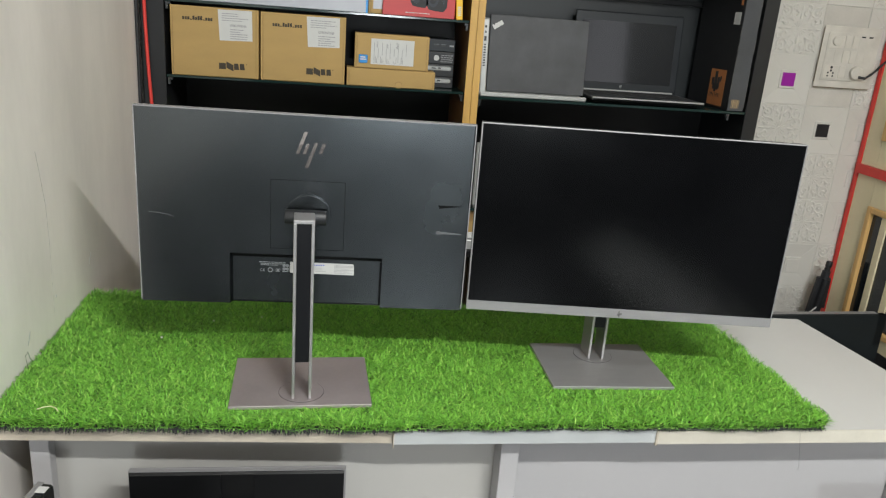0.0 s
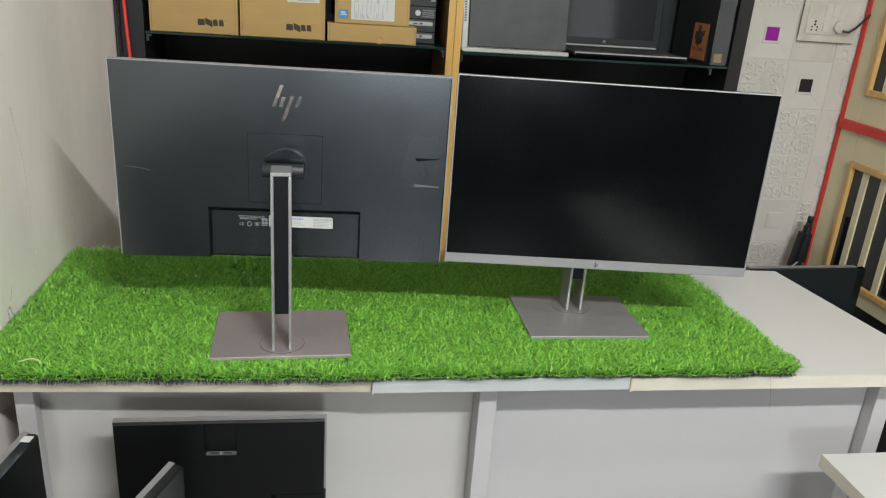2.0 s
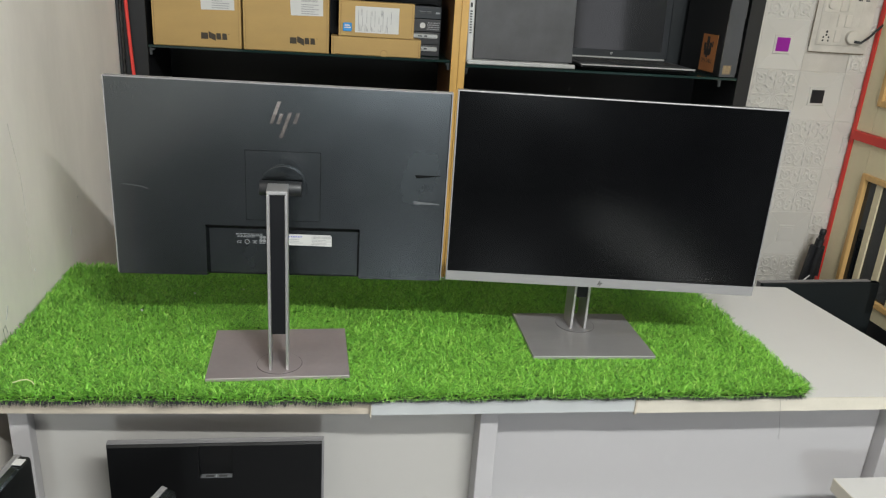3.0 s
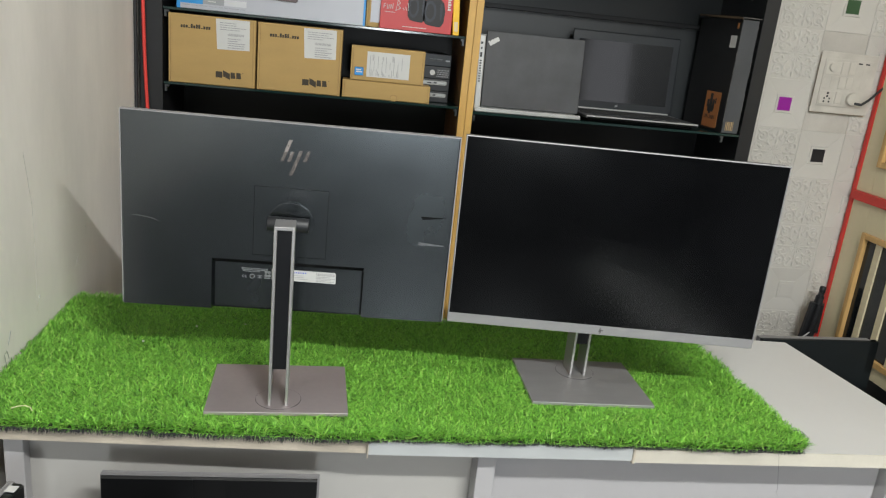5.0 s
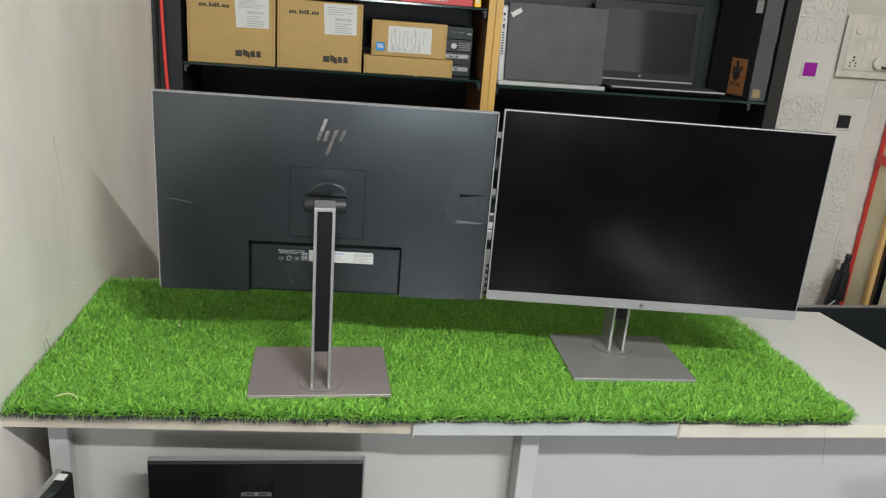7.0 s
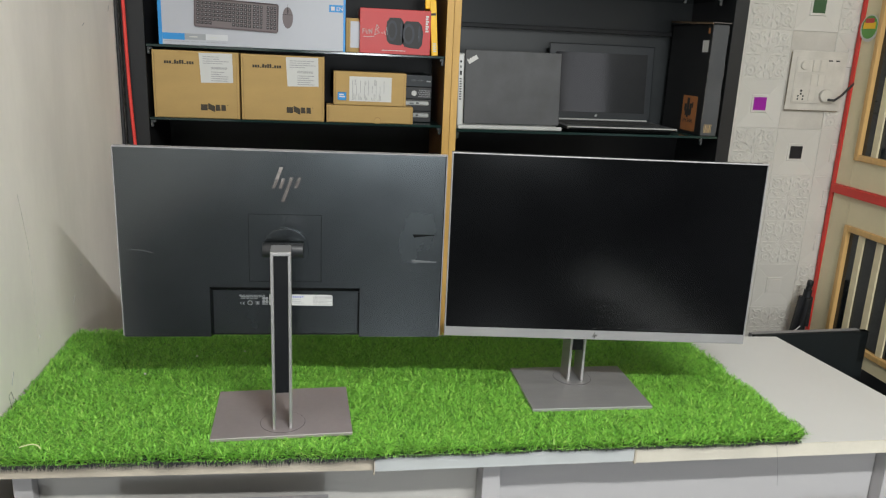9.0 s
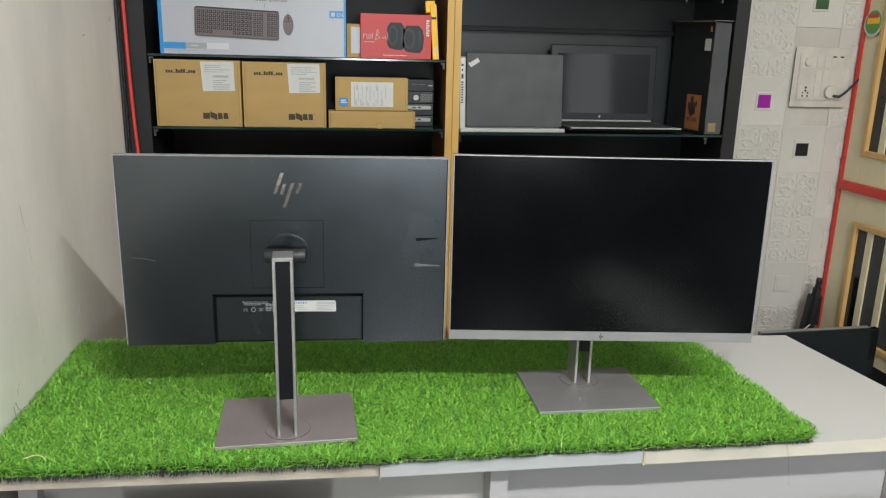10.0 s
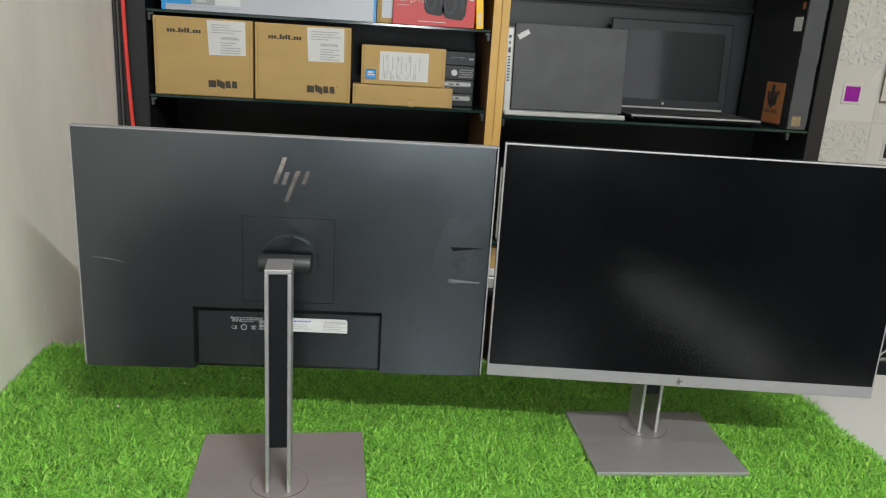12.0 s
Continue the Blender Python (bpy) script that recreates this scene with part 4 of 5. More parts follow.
print_rects("key_marks", [(a_ + 0.0022, a_ + 0.0046, c_ + 0.0034, c_ + 0.0054) for a_, b_, c_, d_ in rects], -0.0010, M_PRINT_G, kb)
bm = bmesh.new()
prism(bm, [(0.087 + 0.0135 * math.cos(k * math.pi / 12), 0.079 + 0.0265 * math.sin(k * math.pi / 12)) for k in range(24)], "y", -0.0006, 0)
mouse = part("mouse_picture", bm, M_PLUM, t, "printed dark mouse")
print_rects("mouse_lines", [(0.0865, 0.0880, 0.088, 0.105), (0.0745, 0.0990, 0.0865, 0.0875), (0.086, 0.0888, 0.092, 0.098)], -0.0008, M_KEY, mouse)
print_rects("cord", [(0.0868, 0.0876, 0.105, 0.114), (0.028, 0.0288, 0.119, 0.130)], -0.0003, M_PLUM, t)
part("language_mark", box(0.193, 0.2285, -0.0006, 0.0, 0.099, 0.117), M_BOXBLUE, t, "blue language mark")
words("language_code", "EN", 0.014, M_LABEL, t, pose(0.211, -0.0007, 0.103))
print_rects("language_square", [(0.198, 0.207, 0.103, 0.113)], -0.0006, M_LABEL, t)
print_rects("blue_band", [(-0.2262, -0.172, 0.013, 0.029)], -0.0001, M_BOXBLUE, t)
print_rects("grey_band", [(-0.172, -0.120, 0.014, 0.029)], -0.0001, M_PRINT_W, t)
print_rects("grey_band", [(-0.120, -0.065, 0.0145, 0.029)], -0.0001, mat("pale_grey_print", (0.55, 0.56, 0.58), 0.5), t)
print_rects("small_print", text_lines(-0.222, -0.05, 0.0095, 1, 0.005, 0.0012, 3), -0.0001, M_PRINT_W, t)
print_rects("band_print", [(-0.160, -0.140, 0.020, 0.0225), (-0.110, -0.092, 0.020, 0.0225)], -0.0006, M_LABEL, t)
words("title", "Wired Keyboard and Mouse Combo", 0.0150, M_PRINT_T, t, pose(-0.139, -0.0002, 0.1395, 0, 1.2, 0))
print_rects("model_print", [(-0.188 + 0.0092 * k, -0.181 + 0.0092 * k, 0.1410, 0.1515) for k in range(5)], -0.0001, M_PRINT_T, t)
part("emblem", cyl(bmesh.new(), (-0.206, -0.0003, 0.1505), "y", 0.012, 0.0006, 28), M_PRINT, t, "round dark emblem")

# red speaker box with pictured speakers
t = thing("speaker_box", "red retail box with a picture of two black speakers", "box", pose(0.289, SY + 0.004, 1.3585))
part("body", box(-0.094, 0.094, 0, 0.11, 0, 0.1145, 0.001), M_BOXRED, t)
for x, wd, zz in ((-0.002, 0.050, 0.024), (0.043, 0.058, 0.017)):
    bm = bmesh.new()
    prism(bm, [(x - wd * 0.42, zz + 0.012), (x - wd * 0.30, zz + 0.003), (x, zz), (x + wd * 0.36, zz - 0.001), (x + wd * 0.50, zz + 0.010), (x + wd * 0.54, zz + 0.040), (x + wd * 0.46, zz + 0.060), (x + wd * 0.30, zz + 0.069), (x - wd * 0.26, zz + 0.069), (x - wd * 0.42, zz + 0.058), (x - wd * 0.46, zz + 0.034)], "y", -0.0005, 0)
    sp = part("speaker_picture", bm, M_BOXBLACK, t, "printed black speaker")
    for cu, cv, ru, rv, m_, y_ in ((-0.13, 0.036, 0.27, 0.027, M_SPEAKER, 0.0009), (-0.14, 0.036, 0.18, 0.019, M_BOXBLACK, 0.0012), (0.36, 0.037, 0.055, 0.022, M_SPEAKER, 0.0009)):
        part("cone", prism(bmesh.new(), [(x + wd * (cu + ru * math.cos(k * math.pi / 10)), zz + cv + rv * math.sin(k * math.pi / 10)) for k in range(20)], "y", -y_, -0.0004), m_, sp)
bm = bmesh.new()
for x0, z0, x1, z1 in ((-0.086, 0.050, -0.086, 0.062), (-0.086, 0.061, -0.081, 0.062), (-0.086, 0.056, -0.082, 0.0565), (-0.078, 0.061, -0.077, 0.051), (-0.077, 0.050, -0.073, 0.051),
                       (-0.073, 0.051, -0.072, 0.061), (-0.069, 0.050, -0.068, 0.062), (-0.068, 0.061, -0.063, 0.051), (-0.063, 0.051, -0.062, 0.064), (-0.055, 0.046, -0.050, 0.074),
                       (-0.050, 0.074, -0.044, 0.066), (-0.044, 0.066, -0.051, 0.061), (-0.051, 0.061, -0.042, 0.054), (-0.042, 0.054, -0.055, 0.047), (-0.037, 0.055, -0.032, 0.050), (-0.030, 0.058, -0.026, 0.049), (-0.024, 0.068, -0.021, 0.049)):
    tube(bm, [(x0, -0.0004, z0), ((x0 + x1) / 2, -0.0004, (z0 + z1) / 2), (x1, -0.0004, z1)], 0.0008, 4)
part("script_print", bm, M_LABEL, t, "white handwritten-style print")
print_rects("small_print", text_lines(-0.084, -0.036, 0.043, 1, 0.004, 0.0013, 2), -0.0001, M_LABEL, t)
print_rects("small_print", text_lines(-0.035, 0.045, 0.010, 1, 0.004, 0.0018, 9), -0.0001, M_LABEL, t)
print_rects("side_print", [(0.080, 0.0885 - 0.002 * (k % 2), 0.060 + 0.0062 * k, 0.0645 + 0.0062 * k) for k in range(7)], -0.0001, M_LABEL, t)

# narrow boxes round it
t, w, h = carton("cardboard_box", "narrow brown box with a white paper front, behind a red box", 0.159, 0.199, 1.3585, 1.446, 0.10, SY + 0.02)
part("paper_front", box(-0.008, 0.018, -0.0008, -0.0002, 0.012, h - 0.008), M_BOXWHITE, t)
t = thing("yellow_box", "thin yellow retail box leaning by the divider", "box", pose(0.3965, SY + 0.006, 1.3585, 0, -4.0, 0))
part("body", box(-0.008, 0.009, 0, 0.12, 0, 0.142, 0.001), M_BOXYELLOW, t)
part("hang_tab", box(-0.020, 0.006, 0.004, 0.006, 0.122, 0.152, 0.002), M_BOXYELLOW, t)
print_rects("print", [(-0.004, 0.005, 0.010 + 0.005 * k, 0.013 + 0.005 * k) for k in range(5)], -0.0001, M_LABEL, t)
print_rects("dark_band", [(-0.006, 0.007, 0.104, 0.110)], -0.0001, M_PRINT, t)

# ---- closed laptop standing on its edge ----
t = thing("closed_laptop", "closed dark grey laptop standing upright, silver case edge with ports", "laptop", pose(0.6245, SY + 0.012, 1.1650, -6, 0, 2))
part("case", box(-0.156, 0.134, 0.010, 0.027, 0.0, 0.207, 0.003, 2), M_LAPSIL, t, "silver case")
part("lid", box(-0.139, 0.138, 0.0, 0.0095, 0.0155, 0.2160, 0.002, 2), M_LAP, t, "dark grey lid with smudges")
part("foot_edge", box(-0.156, 0.147, -0.004, 0.012, 0.0, 0.0125, 0.003, 2), M_LAPSIL, t, "pale silver front edge")
part("side_edge", box(-0.1585, -0.1405, 0.0, 0.012, 0.004, 0.204, 0.003, 2), M_LAPSIL, t, "silver side with ports and vents")
print_rects("side_ports", [(-0.1535, -0.1475, 0.180, 0.186), (-0.1525, -0.1485, 0.166, 0.172), (-0.1535, -0.1475, 0.146, 0.158)], 0.0, M_PRINT, t)
print_rects("side_vents", [(-0.1535, -0.1475, 0.080 + 0.0068 * k, 0.0838 + 0.0068 * k) for k in range(9)], 0.0, M_PRINT, t)
bm = bmesh.new()
rnd = random.Random(2)
for k in range(7):
    rbox(bm, k * 0.0042, k * 0.0042 + 0.0044, -0.0005, 0.0, -0.001 - 0.001 * rnd.random(), 0.009 + 0.003 * rnd.random())
part("emblem", bm, M_LABEL, t, "torn white emblem strip", m=pose(-0.128, 0.0, 0.178, 0, -32, 0))

# ---- open laptop ----
t = thing("open_laptop", "open grey laptop with a switched-off screen on the glass shelf", "laptop", pose(0.945, 0, 1.1650))
part("deck", box(-0.160, 0.172, 2.147, 2.345, 0.0085, 0.017, 0.002, 2), M_DECK, t, "grey keyboard deck")
# this strip and the block below paint the shaded gap under the deck
part("deck_gap_shade", box(-0.156, 0.168, 2.1458, 2.150, 0.0090, 0.0136, 0.0006), M_SEAM_SHADE, t, "dark strip for the shaded gap under the deck")
part("front_lip", box(-0.159, 0.171, 2.1455, 2.1490, 0.0136, 0.0180, 0.0006), M_LAPSIL, t, "thin silver front lip")
part("gap_filler", box(-0.150, 0.162, 2.166, 2.338, 0.0004, 0.0084, 0.001), M_SEAM_SHADE, t, "dark block filling the shaded gap under the deck")
part("keyboard", box(-0.145, 0.158, 2.205, 2.322, 0.0168, 0.0178), M_LAPGREY, t, "dark keyboard well")
keymesh = mesh_of("key", box(-0.0075, 0.0075, -0.0075, 0.0075, 0, 0.0012, 0.0004), M_PRINT)
for r in range(5):
    for k in range(16):
        share("key", keymesh, t, pose(-0.136 + 0.0187 * k, 2.218 + 0.0215 * r, 0.0178))
part("touchpad", box(-0.045, 0.055, 2.152, 2.196, 0.0169, 0.0174), M_LAPGREY, t)
SC = pose(0.0, 2.338, 0.018, -5, 0, 0)
part("screen_lid", box(-0.168, 0.168, 0.0, 0.008, 0.004, 0.230, 0.003, 2), M_LAPGREY, t, "grey screen bezel", m=SC)
part("screen", box(-0.148, 0.146, -0.0008, 0.001, 0.026, 0.204), M_LAPSCREEN, t, "switched-off glossy screen", m=SC)
part("hinge_bar", box(-0.160, 0.158, -0.006, 0.006, 0.0, 0.006, 0.002), M_LAPSIL, t, m=SC)
bm = bmesh.new()
for u in (-0.0025, 0.0, 0.0025):
    prism(bm, [(u - 0.0007, 0.0), (u + 0.0003, 0.0), (u + 0.0022, 0.007), (u + 0.0012, 0.007)], "y", -0.0008, 0.0)
part("emblem", bm, M_LABEL, t, m=SC @ pose(-0.01, 0, 0.0125))

# ---- black carton at the shelf's end ----
t = thing("black_carton", "tall scuffed black carton with an orange warning label", "box", pose(1.186, SY + 0.004, 1.1655, 0, 0, 3))
part("body", box(0.0, 0.050, 0.0015, 0.235, 0, 0.314, 0.001), M_BOXBLACK, t)
# same scuffed card, painted greyer on the side that catches light
part("front_face", box(0.0008, 0.0492, -0.0004, 0.0016, 0.001, 0.312, 0.0004), M_BOXGREY, t, "scuffed front face, paled for the light on it")
part("top_flap", prism(bmesh.new(), [(-0.006, 0.004), (0.048, 0.001), (0.050, 0.236), (-0.030, 0.205)], "z", 0.3155, 0.3175), M_BOXGREY, t, "bent top flap", m=pose(0, 0, 0, 2.0, 0, 0))
rnd = random.Random(8)
for px, py, za, zb in ((0.0, 0.0, 0.004, 0.312), (0.050, 0.0, 0.010, 0.300)):
    z = za
    while z < zb:
        ln = rnd.uniform(0.006, 0.05)
        if rnd.random() < 0.6:
            part("worn_edge", tube(bmesh.new(), [(px, py + 0.0006, z), (px, py + 0.0004, min(z + ln, zb))], 0.0007, 5, 0.0004), M_WORN, t)
        z += ln
part("worn_edge", tube(bmesh.new(), [(-0.005, 0.004, 0.3165), (0.020, 0.002, 0.3172), (0.049, 0.001, 0.3165)], 0.0012, 5), M_WORN, t, "bare frayed flap edge", m=pose(0, 0, 0, 2.0, 0, 0))
part("flap_lining", prism(bmesh.new(), [(-0.0065, 0.006), (-0.002, 0.006), (-0.024, 0.204), (-0.0302, 0.203)], "z", 0.3125, 0.3180), M_LINING, t, "brown lining of the bent flap", m=pose(0, 0, 0, 2.0, 0, 0))
un = part("warning_label", box(-0.0008, -0.0001, 0.036, 0.118, 0.008, 0.110), M_UNLABEL, t, "orange-brown battery warning label")
words("label_words", "UN 3481", 0.0165, M_PRINT, un, pose(-0.0009, 0.112, 0.032, 0, 0, -90))
print_rects("label_pictogram", [(0.054, 0.066, 0.064, 0.086), (0.068, 0.082, 0.060, 0.104), (0.084, 0.096, 0.056, 0.088), (0.060, 0.092, 0.052, 0.070), (0.098, 0.104, 0.076, 0.092), (0.070, 0.080, 0.046, 0.054)],
            0, M_PRINT, un, m=pose(-0.0009, 0.160, 0, 0, 0, -90))
part("white_label", box(-0.0006, -0.0001, 0.014, 0.046, 0.236, 0.269), M_LABEL, t)
part("small_sticker", box(-0.0006, -0.0001, 0.014, 0.024, 0.288, 0.303), M_UNLABEL, t)
bm = bmesh.new()
for i in range(2):
    for j in range(2):
        x0, z0 = 0.009 + 0.0125 * i, 0.009 + 0.0125 * j
        for q in ((x0, x0 + 0.011, z0, z0 + 0.001), (x0, x0 + 0.011, z0 + 0.010, z0 + 0.011), (x0, x0 + 0.001, z0, z0 + 0.011), (x0 + 0.010, x0 + 0.011, z0, z0 + 0.011), (x0 + 0.004, x0 + 0.007, z0 + 0.002, z0 + 0.009)):
            rbox(bm, q[0], q[1], -0.0008, -0.0004, q[2], q[3])
part("handling_marks", bm, mat("gold_print", (0.50, 0.34, 0.15), 0.6), t, "printed handling marks")

# things on the lower shelves, glimpsed between the two monitors
t = thing("stored_laptop", "open silver-framed laptop with a dark screen on the lower glass shelf", "laptop", pose(0.635, SY + 0.016, 0.8512))
bm = bmesh.new()
for q in ((-0.160, 0.160, 0.169, 0.185), (-0.160, 0.160, 0.007, 0.024), (-0.160, -0.152, 0.024, 0.169), (0.152, 0.160, 0.024, 0.169)):
    rbox(bm, q[0], q[1], 0, 0.009, q[2], q[3], 0.0006)
part("screen_frame", bm, M_LAPSIL, t, "silver screen frame")
part("screen", box(-0.1518, 0.1518, 0.002, 0.008, 0.0242, 0.1688), M_LAPSCREEN, t, "dark screen")
part("deck", box(-0.160, 0.160, -0.010, 0.20, 0, 0.0066, 0.0008), M_DECK, t)
t = thing("stored_laptop", "pale grey laptop lying on the lower shelf board", "laptop", pose(0.575, SY + 0.024, 0.7205))
part("case", box(-0.109, 0.150, 0, 0.22, 0, 0.030, 0.003, 2), M_LAPSIL, t)
part("lid", box(-0.107, 0.150, 0.002, 0.22, 0.0325, 0.052, 0.003, 2), M_LABEL, t, "pale lid")
t = thing("stored_carton", "small brown carton on a pale laptop", "box", pose(0.476, SY + 0.030, 0.7726))
part("body", box(-0.010, 0.010, 0, 0.16, 0, 0.062, 0.001), M_CARTON, t)
part("flap", box(-0.0098, 0.0098, -0.0012, -0.0002, 0.034, 0.061), M_CARTON_D, t)
t = thing("stored_computer", "grey desktop computer with a white upper edge on a pale laptop", "computer", pose(0.600, SY + 0.030, 0.7726))
part("body", box(-0.1125, 0.11, 0, 0.19, 0, 0.020, 0.001), M_BOXGREY, t)
part("upper_edge", box(-0.1125, 0.11, 0, 0.19, 0.0202, 0.0275, 0.001), M_LABEL, t, "white upper edge")
part("cover", box(-0.1125, 0.11, 0.001, 0.19, 0.0278, 0.060, 0.001), M_LAPGREY, t, "dark cover")
t = thing("stored_computer", "pale grey computer case with black ports under the shelf board", "computer", pose(0.620, SY + 0.012, 0.3502))
part("case", box(-0.137, 0.11, 0, 0.22, 0, 0.345, 0.002), M_LAPSIL, t)
for k in range(5):
    part("port", box(-0.132, -0.122, -0.0012, -0.0002, 0.208 + 0.021 * k, 0.217 + 0.021 * k + 0.004 * (k % 2), 0.0004), M_BLACK, t, "black port")

# ---- cream partition with a red frame ----
p = thing("partition", "cream panelled partition in a red steel frame with a glazed panel", "partition", kind="structure")
part("red_post", box(RX - 0.004, RX + 0.012, BY - 0.022, BY - 0.004, 0, CZ - 0.002, 0.001), M_RED, p, "red steel post")
part("red_rail", box(RX - 0.012, RX + 0.012, 0.9, BY - 0.0225, 0.962, 0.992, 0.001), M_RED, p, "red steel rail")
part("cream_panel", box(RX, RX + 0.018, 0.9, BY - 0.023, 1.075 + 0.62, CZ - 0.002), M_CREAM, p)
for z0, z1, g0, g1, ya in ((0.4300, 0.9615, 0.476, 0.868, 2.309), (0.9925, 1.694, 1.082, 1.62, 2.325)):
    yb = ya - 0.46
    part("cream_stile", box(RX, RX + 0.016, ya - 0.001, BY - 0.0225, z0, z1, 0.0008), M_CREAM, p, "cream painted stile")
    part("cream_rail", box(RX, RX + 0.016, yb, ya - 0.0015, g1, z1, 0.0008), M_CREAM, p, "cream painted rail")
    part("cream_rail", box(RX, RX + 0.016, yb, ya - 0.0015, z0, g0, 0.0008), M_CREAM, p, "cream painted rail")
    part("cream_stile", box(RX, RX + 0.016, 0.9, yb - 0.0005, z0, z1, 0.0008), M_CREAM, p, "cream painted stile")
    bd = bmesh.new()
    rbox(bd, RX - 0.008, RX + 0.012, ya - 0.022, ya - 0.002, g0, g1, 0.002)
    rbox(bd, RX - 0.008, RX + 0.012, yb, ya - 0.0222, g1 - 0.020, g1 - 0.0002, 0.002)
    rbox(bd, RX - 0.008, RX + 0.012, yb, ya - 0.0222, g0 + 0.0002, g0 + 0.020, 0.002)
    part("beading", bd, M_OAK, p, "pale wooden glazing bead")
    part("pane", box(RX + 0.006, RX + 0.010, yb, ya - 0.010, g0 + 0.005, g1 - 0.005), M_DKGLASS, p, "dark glass pane")
    for k in range(4):
        y1 = ya - 0.072 - 0.085 * k
        part("muntin", box(RX - 0.001, RX + 0.0055, y1 - 0.026, y1, g0 + 0.0205, g1 - 0.0205, 0.0006), M_CREAM, p, "cream bar across the glass")
# sheet added to keep the area under the rail dark
part("dark_filler_sheet", box(RX, RX + 0.014, 0.9, BY - 0.0225, 0.02, 0.4295), M_CABINET_FR, p, "dark sheet filling below the cream rail")
badge = thing("round_sticker", "round green, yellow and red sticker on the red post", "sticker", pose(RX - 0.0065, BY - 0.060, 1.502, 0, 0, -90))
part("rim", cyl(bmesh.new(), (0, 0.0, 0), "y", 0.042, 0.0012, 36), M_LABEL, badge, "white rim")
part("green_field", cyl(bmesh.new(), (0, -0.0009, 0.003), "y", 0.036, 0.0010, 36), mat("leaf_green_print", (0.10, 0.30, 0.06), 0.5), badge)
part("yellow_field", box(-0.028, 0.028, -0.0022, -0.0010, -0.002, 0.018, 0.0004), M_BOXYELLOW, badge)
part("red_field", box(-0.020, 0.020, -0.0030, -0.0020, 0.016, 0.030, 0.0004), M_BOXRED, badge)

# ---- folded tripod in the corner ----
t = thing("folded_tripod", "folded black tripod leaning in the corner by the tiles", "tripod", pose(1.712, 2.362, 0.0))
TL = pose(0, 0, 0.0, 1, 5.5, 0)
for k, (dx, dy) in enumerate(((-0.018, 0.0), (0.018, 0.004), (0.0, -0.016))):
    part("leg", tube(bmesh.new(), [(dx * 1.2, dy, 0.0), (dx, dy, 0.30), (dx * 0.8, dy, 0.60)], 0.009, 8, 0.013), M_BLACK, t, m=TL, smooth=True)
part("centre_column", tube(bmesh.new(), [(0, 0, 0.40), (0, 0, 0.625)], 0.014, 10), M_BLACK, t, m=TL, smooth=True)
part("head", cyl(bmesh.new(), (0, 0, 0.650), "z", 0.0105, 0.022, 20, bev=0.004), M_BLACK, t, m=TL, smooth=True)
part("collar", cyl(bmesh.new(), (0, 0, 0.632), "z", 0.0095, 0.012, 20), M_BLACK, t, "black collar", m=TL)
part("handle", tube(bmesh.new(), [(0.006, -0.018, 0.60), (0.012, -0.026, 0.50)], 0.006, 8), M_BLACK, t, m=TL)
part("pale_rod", tube(bmesh.new(), [(-0.02, -0.03, 0.44), (0.060, -0.03, 0.515)], 0.0025, 6), M_LABEL, t, "thin pale rod")

# ---- switchboard ----
sw = thing("switchboard", "dusty cream electric switchboard with a plugged-in charger", "switchboard", pose(1.713, BY - 0.003, 1.329) @ Matrix.Diagonal((1, 0.6, 1, 1)))
part("back_box", box(-0.100, 0.100, -0.0045, 0.003, -0.096, 0.096, 0.003, 2), M_SWITCH, sw, "cream outer plate")
part("inner_frame", box(-0.083, 0.083, -0.0092, -0.0055, -0.074, 0.076, 0.0015, 2), M_SWITCH, sw, "cream inner frame")
for r, z in enumerate((0.049, 0.002, -0.045)):
    for k in range(6):
        x = -0.065 + 0.026 * k
        if (r == 0 and k < 2) or (r == 2 and (k < 2 or k > 3)):
            continue
        if (r, k) not in ((0, 2), (0, 3), (1, 2), (1, 3), (2, 2)):
            part("blank_plate", box(x - 0.0118, x + 0.0118, -0.0100, -0.0090, z - 0.020, z + 0.020, 0.0004), M_SWITCH, sw, "flat blanking plate")
            if r == 0:
                part("switch_mark", box(x - 0.008, x + 0.006, -0.0104, -0.0099, z + 0.015, z + 0.0195), M_PRINT, sw)
            continue
        part("switch", box(x - 0.0105, x + 0.0105, -0.0135, -0.0090, z - 0.019, z + 0.019, 0.0012, 2), M_SWITCH2, sw, "small rocker switch", m=None)
        part("switch_mark", box(x - 0.009, x + 0.009, -0.0130, -0.0124, z + (0.016 if (k + r) % 2 else -0.018), z + (0.018 if (k + r) % 2 else -0.016)), M_PRINT, sw)
for q in ((-0.100, 0.094, -0.0985, -0.0962), (-0.1015, -0.0998, -0.080, 0.090)):
    part("grime_line", box(q[0], q[1], -0.0052 if q[2] < 0 else -0.0098, -0.001, q[2], q[3], 0.0006), M_GRIME, sw, "brown grime along the plate's edge")
part("dimmer_plate", box(-0.077, -0.027, -0.0112, -0.0090, 0.026, 0.066, 0.001), M_SWITCH2, sw)
part("dimmer_knob", cyl(bmesh.new(), (-0.054, -0.0155, 0.049), "y", 0.0138, 0.010, 28, bev=0.002), M_SWITCH2, sw, "round dimmer knob", smooth=True)
so = part("socket", box(-0.077, -0.027, -0.0112, -0.0090, -0.068, -0.026, 0.001), M_SWITCH2, sw, "five-pin socket")
bm = bmesh.new()
for x, z, r in ((-0.052, -0.033, 0.0040), (-0.052, -0.043, 0.0036), (-0.061, -0.050, 0.0030), (-0.043, -0.050, 0.0030), (-0.061, -0.060, 0.0030), (-0.043, -0.060, 0.0030)):
    cyl(bm, (x, -0.0114, z), "y", r, 0.0012, 14)
part("socket_holes", bm, M_PRINT, so)
